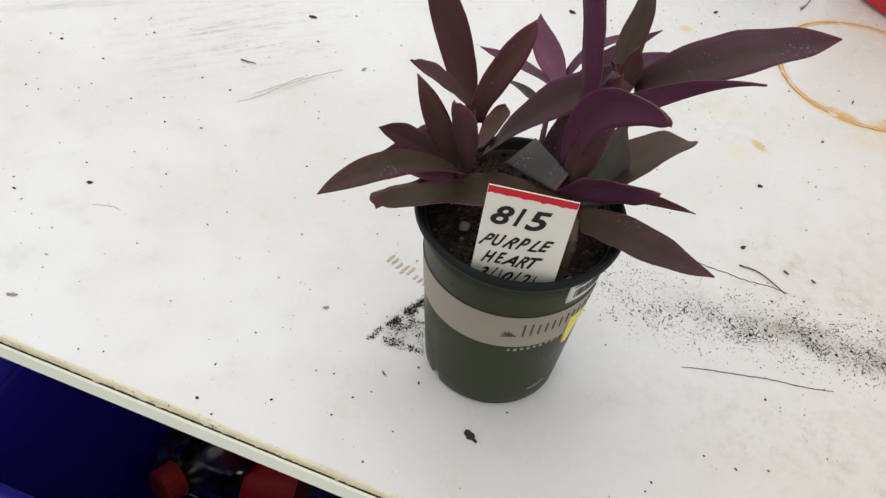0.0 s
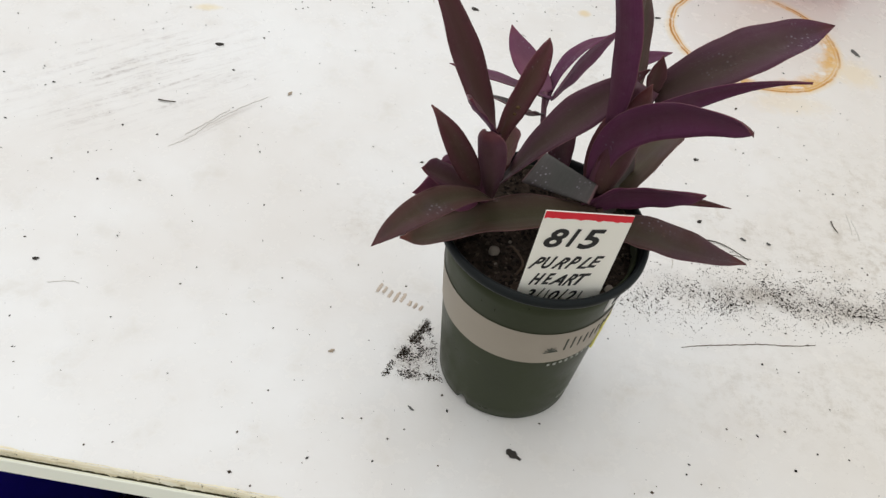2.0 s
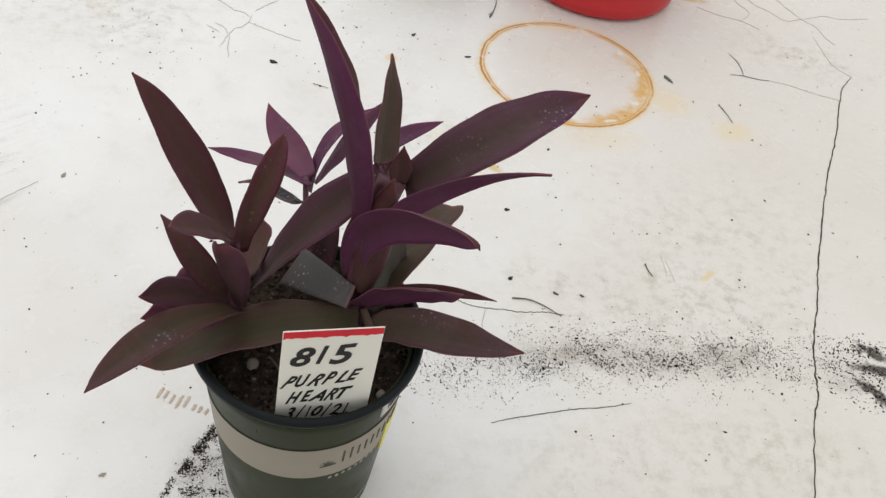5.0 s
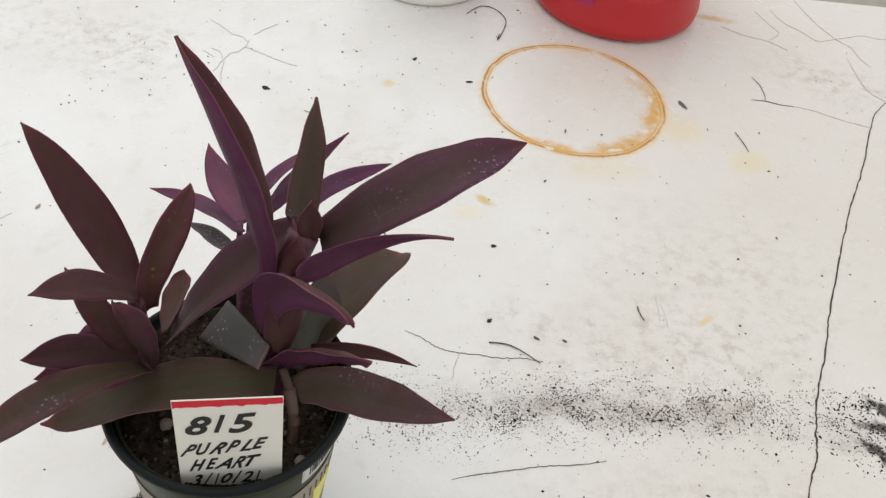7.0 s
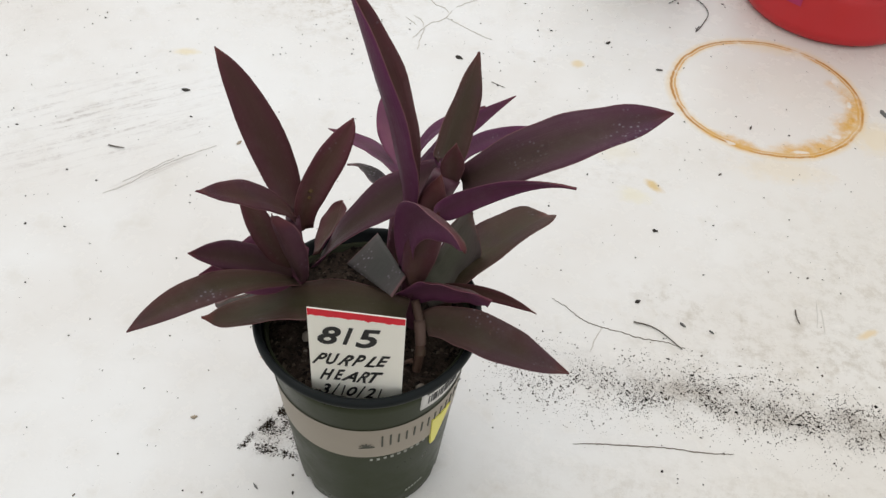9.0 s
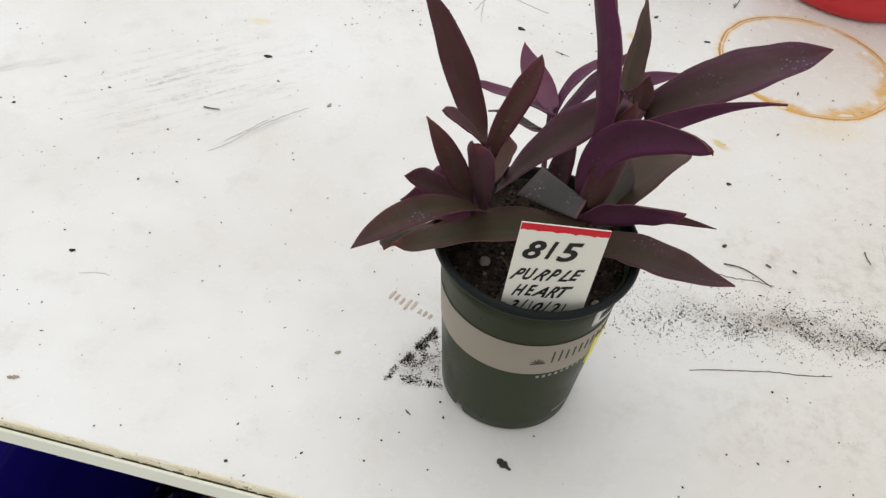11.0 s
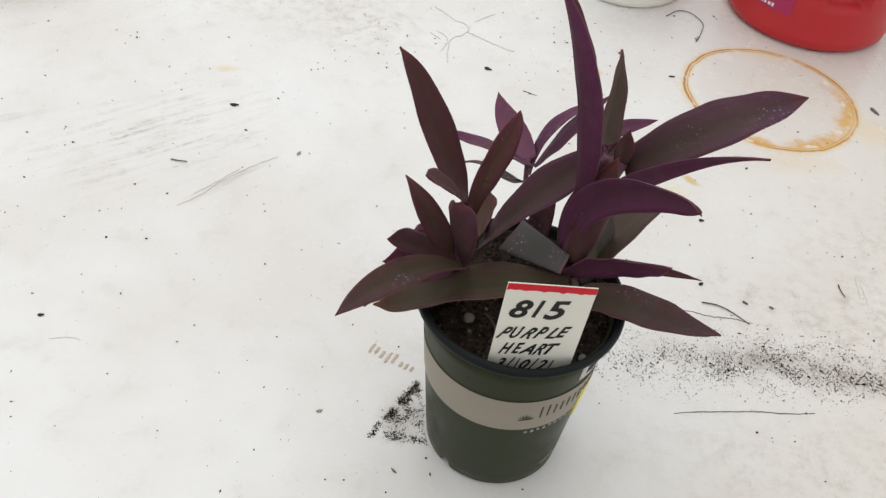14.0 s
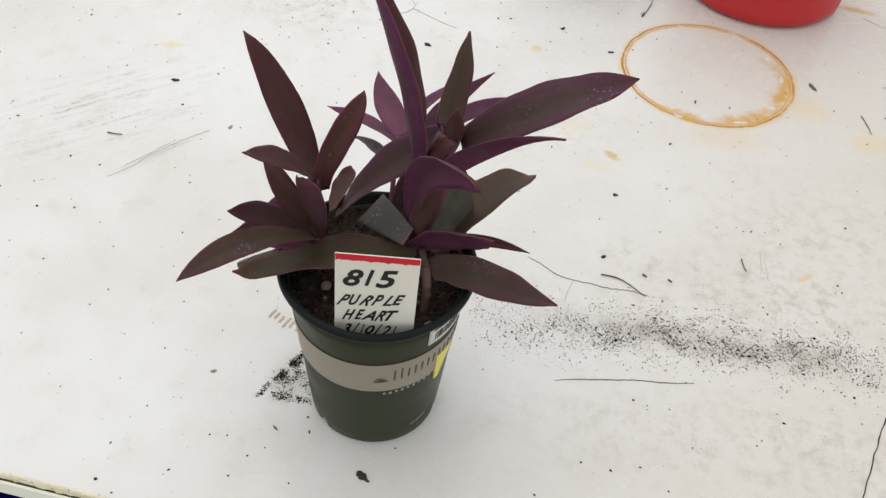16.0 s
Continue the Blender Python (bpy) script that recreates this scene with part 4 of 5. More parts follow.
leaf((0.0351, 0.0104, 0.1383), (0.0494, 0.0055, 0.1468), (0.0660, 0.0019, 0.1517), (0.0831, -0.0159, 0.1663), 0.0031, (0.54, 0.61, 0.57), (0.10, 0.16), "dark", "purple")
leaf((0.0309, -0.0091, 0.1305), (0.0456, 0.0031, 0.1280), (0.0763, -0.0116, 0.1270), (0.1030, -0.0172, 0.1325), 0.0122, (0.21, 0.72, 0.66), (-0.65, -0.68), "green", "purple")
leaf((-0.0092, 0.0795, 0.1456), (-0.0153, 0.0941, 0.1468), (-0.0287, 0.1012, 0.1534), (-0.0347, 0.1193, 0.1604), 0.0081, (-0.96, -0.24, -0.16), (-0.08, -0.15), "pink", "dark")
leaf((-0.0085, 0.0660, 0.1518), (-0.0272, 0.0942, 0.1380), (-0.0421, 0.1119, 0.1272), (-0.0673, 0.1137, 0.1296), 0.0062, (-0.71, -0.58, -0.40), (0.81, 0.12), "purple", "dark")
leaf((-0.0113, 0.0612, 0.1441), (-0.0211, 0.0713, 0.1302), (-0.0304, 0.0945, 0.1302), (-0.0475, 0.0920, 0.1253), 0.0069, (-0.72, -0.55, -0.42), (0.75, 0.85), "grey", "dark")
leaf((-0.0076, 0.0786, 0.1356), (-0.0061, 0.0948, 0.1643), (0.0119, 0.1138, 0.1610), (0.0242, 0.1190, 0.1660), 0.0049, (-0.57, 0.57, 0.59), (-0.86, -0.85), "purple", "dark")
leaf((-0.0050, 0.0790, 0.1420), (0.0030, 0.0920, 0.1520), (0.0140, 0.1150, 0.1530), (0.0349, 0.1494, 0.1539), 0.0070, (-0.94, -0.27, -0.22), (1.60, 1.60), "purple", "purple")
leaf((0.0282, 0.0525, 0.1812), (0.0194, 0.0785, 0.1733), (0.0469, 0.1016, 0.1673), (0.0609, 0.1158, 0.1635), 0.0047, (-0.08, 0.71, 0.70), (-0.38, -0.37), "purple", "dark")
leaf((0.0343, 0.0146, 0.2037), (0.0332, 0.0150, 0.2097), (0.0329, 0.0154, 0.2157), (0.0340, 0.0177, 0.2230), 0.0054, (-1.00, 0.02, 0.10), (0.38, 0.51), "dark", "purple")
leaf((-0.0277, 0.0028, 0.1487), (-0.0279, 0.0194, 0.1486), (-0.0287, 0.0314, 0.1500), (-0.0277, 0.0357, 0.1542), 0.0089, (-0.98, -0.18, 0.08), (-1.05, -0.52), "dark", "purple")
leaf((-0.0423, -0.0051, 0.1288), (-0.0570, -0.0117, 0.1120), (-0.0750, 0.0050, 0.1030), (-0.0882, 0.0080, 0.0730), 0.0150, (0.93, -0.13, -0.35), (-0.66, -0.65), "torn", "torn", torn=True, blunt=3.2)
leaf((-0.0366, 0.0081, 0.1325), (-0.0530, -0.0018, 0.1424), (-0.0509, -0.0165, 0.1465), (-0.0706, -0.0351, 0.1571), 0.0153, (0.63, -0.55, -0.55), (-0.03, -0.31), "pink", "dark")
leaf((0.0244, 0.0047, 0.1410), (0.0345, 0.0176, 0.1428), (0.0365, 0.0261, 0.1538), (0.0378, 0.0458, 0.1559), 0.0268, (-0.94, -0.31, -0.13), (1.34, 1.41), "olivegrey", "purple", blunt=4.0)

# two cut leaves, straight across the end
def cut_leaf(corners, face, bulge=0.002):
    bm = bmesh.new()
    A, B, C, D = (Vector(c) + drop for c in corners)
    nor = (B - A).cross(D - A).normalized()
    uv = bm.loops.layers.uv.new("UVMap")
    data, sheets = {}, []
    k = 8
    for sign in (1, -1):
        rows = []
        for i in range(k + 1):
            s = i / k
            rows.append([])
            for j in range(k + 1):
                v = j / k
                p = (A * (1 - s) + D * s) * (1 - v) + (B * (1 - s) + C * s) * v
                p += nor * (bulge * math.sin(math.pi * v) * (0.4 + 0.6 * s) + sign * 0.0006)
                vert = bm.verts.new(p)
                data[vert] = (0.2 + 0.5 * s, v)
                rows[-1].append(vert)
        sheets.append(rows)
        for a, b in zip(rows, rows[1:]):
            for j in range(k):
                q = (a[j], b[j], b[j + 1], a[j + 1])
                bm.faces.new(q if sign > 0 else q[::-1])
    up, dn = sheets
    loop = [(i, 0) for i in range(k)] + [(k, j) for j in range(k)] + [(k - i, k) for i in range(k)] + [(0, k - j) for j in range(k)]
    for (i, j), (a, b) in zip(loop, loop[1:] + loop[:1]):
        bm.faces.new((up[i][j], dn[i][j], dn[a][b], up[a][b]))
    bmesh.ops.recalc_face_normals(bm, faces=bm.faces[:])
    for fc in bm.faces:
        for lp in fc.loops:
            lp[uv].uv = data[lp.vert]
    return part("cut_leaf", bm, LEAF[face], plant, "grey-green leaf cut straight across")


cut_leaf(((0.0194, -0.0051, 0.1564), (-0.0062, 0.0288, 0.1435), (-0.0165, 0.0113, 0.1353), (0.0159, -0.0149, 0.1516)), "grey", 0.0)
leaf((0.001, 0.030, 0.112), (0.002, 0.037, 0.126), (0.004, 0.046, 0.142), (0.007, 0.052, 0.158), 0.0068, (-1, 0.1, 0), (0, 0), "dark", "purple")
# clasping sheath round the front stem
leaf((-0.033, -0.007, 0.137), (-0.034, -0.010, 0.152), (-0.037, -0.011, 0.168), (-0.041, -0.013, 0.184), 0.0078, (-1, 0, 0.1), (0, -0.35), "mauve", "dark", blunt=14.0, cup=-0.75)
leaf((0.022, -0.004, 0.150), (0.024, -0.003, 0.170), (0.027, 0.001, 0.190), (0.031, 0.006, 0.214), 0.0086, (-1, 0.1, 0), (0, 0.2), "dark", "dark", blunt=2.6, cup=-0.6)
leaf((0.019, 0.004, 0.140), (0.017, 0.004, 0.158), (0.016, 0.007, 0.174), (0.018, 0.011, 0.192), 0.0060, (-1, 0.1, 0), (0, 0.2), "dark", "dark", blunt=2.2, cup=-0.5)

for name, pts, r, mat, taper in (
    ("stem", ((-0.034, -0.004, 0.108), (-0.035, -0.006, 0.130), (-0.036, -0.003, 0.155), (-0.037, -0.002, 0.174)), 0.0032, STEM_PURPLE, 1.1),
    ("stem", ((0.021, 0.004, 0.108), (0.020, 0.002, 0.150), (0.024, 0.006, 0.185), (0.031, 0.016, 0.205)), 0.0042, STEM_PURPLE, 1.6),
    ("stem", ((-0.004, 0.036, 0.108), (-0.006, 0.048, 0.125), (-0.009, 0.066, 0.142), (-0.010, 0.076, 0.148)), 0.0017, STEM_PURPLE, 0.9),
    ("stem", ((0.0305, -0.0225, 0.107), (0.0312, -0.0200, 0.114), (0.0310, -0.0165, 0.123), (0.0290, -0.0110, 0.131), (0.0240, -0.0040, 0.140)), 0.0025, STEM_TAN, 0.85),
    ("node", ((0.0316, -0.0185, 0.1185), (0.0316, -0.0176, 0.1200), (0.0315, -0.0168, 0.1215)), 0.0028, STEM, 0.9),
    ("sheath", ((0.0312, -0.0165, 0.1235), (0.0300, -0.0135, 0.1275), (0.0280, -0.0095, 0.1325)), 0.0026, SHEATH, 1.1),
    ("rootlet", ((0.0290, -0.0215, 0.1165), (0.0262, -0.0222, 0.1150), (0.0245, -0.0215, 0.1120)), 0.0012, STEM_TAN, 0.6),
    ("stem", ((0.034, 0.020, 0.108), (0.033, 0.020, 0.118), (0.034, 0.022, 0.124)), 0.0035, STEM, 0.8),
    ("rootlet", ((-0.013, -0.036, 0.112), (-0.010, -0.032, 0.119), (-0.016, -0.024, 0.121), (-0.019, -0.018, 0.114)), 0.0007, STEM, 0.7),
):
    part(name, tube([Vector(p) + drop for p in smooth_path(pts, 5)], r, 10, taper), mat, plant)

# brown eaten spots on one upright leaf
SPOT = plain("brown_spot", (0.085, 0.045, 0.014), 0.8, 0.4, 600)
for x, y, z, r in ((-0.0283, 0.0012, 0.1905, 0.0011), (-0.0292, 0.0012, 0.1862, 0.0009)):
    pebble("leaf_spot", (x, y, z - SOIL_Z), r, SPOT, plant, 5)

# ---- plant tag ----
tag = thing("plant_tag", "cream plastic plant tag with red top stripe and black handwriting", "plant tag", (0, 0, 0))
TL, TR = Vector((-0.0092, -0.0525, 0.1773)), Vector((0.0324, -0.0442, 0.1760))
right = (TR - TL).normalized()
down = Vector((-0.022, 0.040, -1)).normalized()
down = (down - right * down.dot(right)).normalized()
tag.matrix_world = Matrix.Translation(TL) @ Matrix((right, -down, right.cross(-down))).transposed().to_4x4()
W, H = (TR - TL).length, 0.0700
bm = box((W, H, 0.0006), (W / 2, -H / 2, 0), 0.0002, 1)
part("card", bm, CARD, tag, smooth=False)
bm = bmesh.new()
rows = []
for i in range(25):
    x = 0.0002 + (W - 0.0004) * i / 24
    y = -0.0050 + 0.0006 * noise.noise((x * 400, 0, 0)) + (0.0004 if i % 5 else -0.0003)
    rows.append([bm.verts.new((x, -0.0003, 0.00045)), bm.verts.new((x, y, 0.00045))])
for a, b in zip(rows, rows[1:]):
    bm.faces.new((a[0], a[1], b[1], b[0]))
part("red_stripe", bm, MARKER_RED, tag, "red marker stripe", smooth=False)
# each character: across, down, width, height, slant, turn (in millimetres and degrees)
LINES = (
    ("815", ((9.3, 18.2, 9.4, 14.2, 0.25, -8), (17.6, 17.6, 3.0, 13.0, 0.12, -9), (26.4, 17.6, 12.2, 13.6, 0.30, 4)), 0.024),
    ("PURPLE", ((4.6, 36.6, 7.1, 9.2, 0.83, -2), (10.6, 36.0, 7.2, 8.8, 0.68, 4), (16.4, 36.0, 7.3, 9.2, 0.83, -4), (22.2, 35.2, 7.1, 9.4, 0.83, 3), (27.6, 34.8, 6.0, 8.6, 0.68, 2), (33.2, 33.6, 8.1, 8.4, 0.75, 8)), 0.022),
    ("HEART", ((7.6, 49.0, 7.6, 9.0, 0.75, 2), (13.4, 48.4, 6.6, 8.4, 0.75, 6), (18.2, 48.6, 7.8, 8.8, 0.68, -2), (24.2, 48.2, 7.3, 9.2, 0.83, 3), (30.2, 47.4, 8.5, 8.8, 0.75, 8)), 0.022),
    ("3/10/21", ((6.6, 61.8, 5.6, 9.4, 0.52, 0), (11.2, 61.4, 4.9, 10.6, 0.75, 0), (15.0, 61.4, 2.4, 8.8, 0.60, 0), (19.0, 61.4, 5.6, 8.0, 0.52, 4), (23.4, 61.0, 4.9, 10.6, 0.75, 0), (27.6, 61.0, 5.9, 8.8, 0.52, 2), (32.2, 61.0, 2.4, 9.0, 0.60, 0)), 0.018),
)
for text, u, v, w, h, shear, bold, turn in ((ch, q[0] / 1000, q[1] / 1000, q[2] / 1000, q[3] / 1000, q[4], bold, q[5]) for line, spec, bold in LINES for ch, q in zip(line, spec)):
    bm = words(text, w, h, shear, bold)
    for vt in bm.verts:
        vt.co.x += 0.0003 * noise.noise((vt.co.x * 260, vt.co.y * 260, u * 900))
        vt.co.y += 0.0004 * noise.noise((vt.co.x * 230, vt.co.y * 230, u * 900 + 7))
    bmesh.ops.rotate(bm, matrix=Matrix.Rotation(radians(turn), 3, "Z"), verts=bm.verts)
    bmesh.ops.translate(bm, vec=(u, -v, 0.0005), verts=bm.verts)
    part("handwriting", bm, MARKER_BLACK, tag, smooth=False)

# ---- red canister ----
can = thing("red_canister", "red plastic canister with magenta label, standing on the table", "canister", (0.2537, 0.6040, 0.0004))
r = 0.0845
bm = lathe([(0, 0.003), (r - 0.016, 0.003), (r - 0.012, 0), (r - 0.007, 0.0004), (r - 0.003, 0.002), (r - 0.0007, 0.005), (r, 0.010), (r, 0.014), (r - 0.001, 0.0165), (r - 0.001, 0.03), (r - 0.001, 0.042), *[(r - 0.001, 0.046 + 0.003 * k) for k in range(20)], (r - 0.001, 0.12), (r - 0.003, 0.132), (r - 0.010, 0.140), (0.060, 0.143), (0, 0.143)], 160)
for v in bm.verts:
    a = math.degrees(math.atan2(v.co.y, v.co.x))
    # hand recess pressed into the side
    d = max(abs(a + 78) / 13, abs(v.co.z - 0.082) / 0.030)
    if d < 1.15 and v.co.z > 0.03:
        k = 1 - 0.16 * max(0, min(1, (1.15 - d) / 0.25))
        v.co.x, v.co.y = v.co.x * k, v.co.y * k
part("canister_body", bm, RED_PLASTIC, can, "glossy red plastic body")
part("lid", lathe([(0, 0.143), (0.066, 0.143), (0.068, 0.144), (0.068, 0.156), (0.066, 0.158), (0, 0.158)], 72), RED_PLASTIC, can)


def on_drum(radius, a0, a1, z0, z1, out, slope=0.0):
    bm = bmesh.new()
    k = max(2, int(abs(a1 - a0) / 3))
    rows = []
    for i in range(k + 1):
        a = radians(a0 + (a1 - a0) * i / k)
        rows.append([bm.verts.new(((radius + out) * math.cos(a), (radius + out) * math.sin(a), z + slope * i / k)) for z in (z0, z1)])
    for p, q in zip(rows, rows[1:]):
        bm.faces.new((p[0], q[0], q[1], p[1]))
    return bm


lb = part("label", on_drum(r - 0.001, -178, -113, 0.031, 0.112, 0.0008), MAGENTA, can, "magenta printed label")
for k in range(15):
    part("print_bar", on_drum(r - 0.001, -168 + 2.9 * k, -166.4 + 2.9 * k + 0.5 * (k % 2), 0.0340, 0.0368 + 0.0006 * (k % 3), 0.0013), LABEL_WHITE, lb, smooth=False)

# ---- white tub ----
tub = thing("white_tub", "cream white plastic tub with worn black print, standing on the table", "tub", (0.0604, 0.6084, 0.0004))
rr = 0.0630
part("tub_body", lathe([(0, 0.003), (rr - 0.006, 0.003), (rr - 0.004, 0), (rr - 0.001, 0.0006), (rr, 0.003), (rr, 0.007), (rr - 0.0015, 0.0085), (rr - 0.0012, 0.011), (rr + 0.003, 0.10), (rr + 0.004, 0.11), (rr + 0.001, 0.112), (rr - 0.001, 0.108), (rr - 0.003, 0.012), (0, 0.008)], 80), CREAM_PLASTIC, tub)
for k in range(5):
    part("print_bar", on_drum(rr, -112 + 5 * k, -108.5 + 5 * k, 0.026, 0.0275, 0.0010), INK_GREY, tub, smooth=False)
for a0, a1, z0, sl in ((-78, -70, 0.026, 0.008), (-76, -68, 0.024, 0.0), (-70, -67, 0.024, 0.012), (-80, -76, 0.034, -0.007)):
    part("print_stroke", on_drum(rr, a0, a1, z0, z0 + 0.0009, 0.0011, sl), INK_GREY, tub, smooth=False)

# ---- shallow cream dish far along the table ----
dish = thing("cream_dish", "shallow cream plastic dish standing on the table", "dish", (-0.573, 0.486, 0.0004))
part("dish_body", lathe([(0, 0.002), (0.105, 0.002), (0.108, 0), (0.113, 0.0015), (0.118, 0.006), (0.124, 0.022), (0.1255, 0.0235), (0.123, 0.0235), (0.1165, 0.009), (0.110, 0.005), (0, 0.004)], 80), CREAM_PLASTIC, dish)

# ---- bent wire, twigs, leaf flakes, on the table ----
w = part("wire", tube(smooth_path(((0.106, 0.542, 0.0009), (0.119, 0.558, 0.0009), (0.133, 0.556, 0.0009), (0.144, 0.538, 0.0009), (0.140, 0.513, 0.0009), (0.136, 0.502, 0.0009), (0.138, 0.512, 0.0009)), 6), 0.0004, 6), WIRE)
tagged(w, "thin bent black wire lying on the table", "wire")
TWIG = plain("dark_twig", (0.10, 0.085, 0.070), 0.9, 0.3, 300)
for pts, r in ((((0.134, 0.138), (0.145, 0.138), (0.155, 0.134), (0.168, 0.125)), 0.0005), (((-0.283, 0.183), (-0.277, 0.183), (-0.270, 0.184)), 0.0006), (((0.238, 0.184), (0.239, 0.178), (0.2415, 0.172)), 0.0005),
                (((-0.023, 0.363), (-0.017, 0.361), (-0.010, 0.359)), 0.0003), (((0.345, 0.40), (0.350, 0.385), (0.352, 0.375)), 0.0004)):
    t = part("twig", tube(smooth_path([(x, y, r + 0.0003) for x, y in pts], 4), r, 6, 0.6), TWIG)
    tagged(t, "small dry grey twig lying on the table", "twig", "debris on the table")


def flake(x, y, l, w, a, mat, label):
    bm = bmesh.new()
    k = 7
    rows = []
    for i in range(k + 1):
        s = i / k
        half = w * (0.25 + 0.75 * math.sin(math.pi * min(1, s * 1.15))) * (0.9 + 0.9 * noise.noise((i * 1.7, x * 99, y * 70))) / 2
        half = max(half, 0.0002)
        rows.append([bm.verts.new((l * (s - 0.5), f * half, z)) for f, z in ((-1, 0), (-0.6, 0.0006), (0.5, 0.0010), (1, 0))])
    for p, q in zip(rows, rows[1:]):
        for i in range(3):
            bm.faces.new((p[i], q[i], q[i + 1], p[i + 1]))
    bm.faces.new(rows[0])
    bm.faces.new(rows[-1][::-1])
    bmesh.ops.recalc_face_normals(bm, faces=bm.faces[:])
    ob = part("leaf_flake", bm, mat, None, smooth=False)
    ob.matrix_world = pose(x, y, 0.0003, 0, 0, a)
    return tagged(ob, label, "debris", "debris on the table")


DEBRIS = plain("dark_debris", (0.035, 0.030, 0.026), 0.9, 0.4, 300)
GREY_DEBRIS = plain("grey_debris", (0.12, 0.12, 0.115), 0.8, 0.3, 300)
TAN_DEBRIS = plain("tan_debris", (0.40, 0.33, 0.25), 0.8, 0.3, 300)
# small dark specks lying about, joined into the spilled soil further down
SPECKS = ((-0.422, 0.140, 22), (-0.434, 0.142, 12), (-0.363, 0.182, 11), (-0.240, 0.236, 12), (-0.409, 0.079, 13), (-0.271, 0.145, 13), (-0.294, 0.089, 14), (-0.344, -0.017, 12),
          (-0.228, 0.286, 14), (-0.195, 0.146, 10), (-0.178, 0.093, 10), (-0.144, -0.112, 16), (-0.131, -0.118, 10), (-0.063, -0.074, 10), (-0.069, -0.090, 10),
          (0.091, -0.078, 14), (0.179, -0.046, 14), (0.139, -0.025, 11), (0.158, -0.026, 10), (0.176, -0.019, 11), (0.114, -0.055, 9), (0.112, -0.062, 10), (-0.003, 0.454, 14), (0.053, 0.430, 12), (0.005, 0.405, 13), (-0.017, 0.361, 16))
for x, y, l, w, a, mat in ((0.010, -0.070, 0.010, 0.006, -30, DEBRIS), (0.303, 0.432, 0.012, 0.005, -60, GREY_DEBRIS), (-0.059, 0.388, 0.007, 0.005, -20, DEBRIS), (-0.260, 0.266, 0.007, 0.004, 10, DEBRIS),
                           (-0.107, -0.020, 0.004, 0.0028, 30, TAN_DEBRIS), (-0.190, 0.219, 0.005, 0.003, 70, TAN_DEBRIS), (-0.285, -0.094, 0.007, 0.003, 20, TAN_DEBRIS), (0.136, 0.229, 0.004, 0.003, 0, DEBRIS),
                           (0.134, 0.157, 0.004, 0.003, 40, DEBRIS), (-0.303, 0.010, 0.004, 0.003, 20, DEBRIS), (0.062, 0.456, 0.005, 0.003, 50, DEBRIS), (0.195, 0.375, 0.005, 0.002, 80, DEBRIS), (0.112, 0.430, 0.006, 0.002, 10, DEBRIS),
                           (-0.053, -0.051, 0.0045, 0.0012, -35, GREY_DEBRIS), (0.166, 0.146, 0.0045, 0.0018, -30, GREY_DEBRIS), (0.185, 0.146, 0.0035, 0.0018, -30, GREY_DEBRIS)):
    flake(x, y, l, w, a, mat, "dark dry scrap of plant matter on the table" if mat is not TAN_DEBRIS else "small tan scrap of plant matter on the table")

# ---- scattered potting soil ----
rnd = random.Random(21)
spots = []
# a thin swept band, faint at both ends
for _ in range(26000):
    f = rnd.random()
    x = 0.045 + 0.32 * f
    y = rnd.gauss(0.074 + 0.036 * f + 0.004 * math.sin(40 * x), 0.0125 + 0.005 * rnd.random() ** 2)
    clump = noise.noise((x * 38, y * 55, 0)) + 0.7 * noise.noise((x * 110, y * 130, 6))
    if clump + rnd.uniform(-0.5, 0.5) > 0.05 and rnd.random() < 0.35 + 0.65 * math.sin(math.pi * min(1, f * 1.1)):
        spots.append((x, y, 0.0001, 0.00016 + 0.00055 * rnd.random() ** 5))
# clots where the sweep stopped
for cx, cy, sx, sy, n in ((0.149, 0.081, 0.006, 0.004, 130), (0.181, 0.098, 0.013, 0.007, 260), (0.195, 0.086, 0.005, 0.003, 230), (0.228, 0.096, 0.010, 0.005, 420), (0.271, 0.108, 0.007, 0.005, 240),
                          (0.311, 0.113, 0.008, 0.005, 260), (0.295, 0.105, 0.012, 0.007, 200), (0.279, 0.084, 0.007, 0.003, 90), (0.326, 0.087, 0.007, 0.004, 150), (0.357, 0.102, 0.009, 0.004, 170), (0.075, 0.085, 0.012, 0.010, 200), (0.085, 0.060, 0.014, 0.008, 110)):
    for _ in range(n):
        spots.append((rnd.gauss(cx, sx), rnd.gauss(cy, sy), 0.0001, 0.00018 + 0.0005 * rnd.random() ** 3))
for _ in range(34):
    spots.append((rnd.uniform(0.10, 0.34), rnd.gauss(0.093, 0.014), 0.0001, rnd.uniform(0.0007, 0.0014)))
for x, y, r in ((0.290, 0.119, 0.0020), (0.151, 0.079, 0.0016), (0.163, 0.083, 0.0014), (0.206, 0.087, 0.0014), (0.257, 0.133, 0.0011), (0.254, 0.139, 0.0010), (0.281, 0.084, 0.0011)):
    spots.append((x, y, 0.0001, r))
for _ in range(5200):
    # wedge beside the pot, darkest along its two arms
    a, b = rnd.random() ** 0.6, rnd.random()
    b = 0.5 * b ** 1.8 if rnd.random() < 0.72 else 1 - 0.5 * b ** 2.2
    x, y = -0.073 + a * (0.021 * (1 - b) + 0.036 * b), -0.030 + a * (0.048 * (1 - b) + 0.004 * b)
    if noise.noise((x * 130, y * 130, 4)) + 0.5 * noise.noise((x * 420, y * 420, 8)) > -0.05:
        spots.append((x + rnd.gauss(0, 0.0011), y + rnd.gauss(0, 0.0013), 0.0001, 0.00016 + 0.0006 * rnd.random() ** 4))
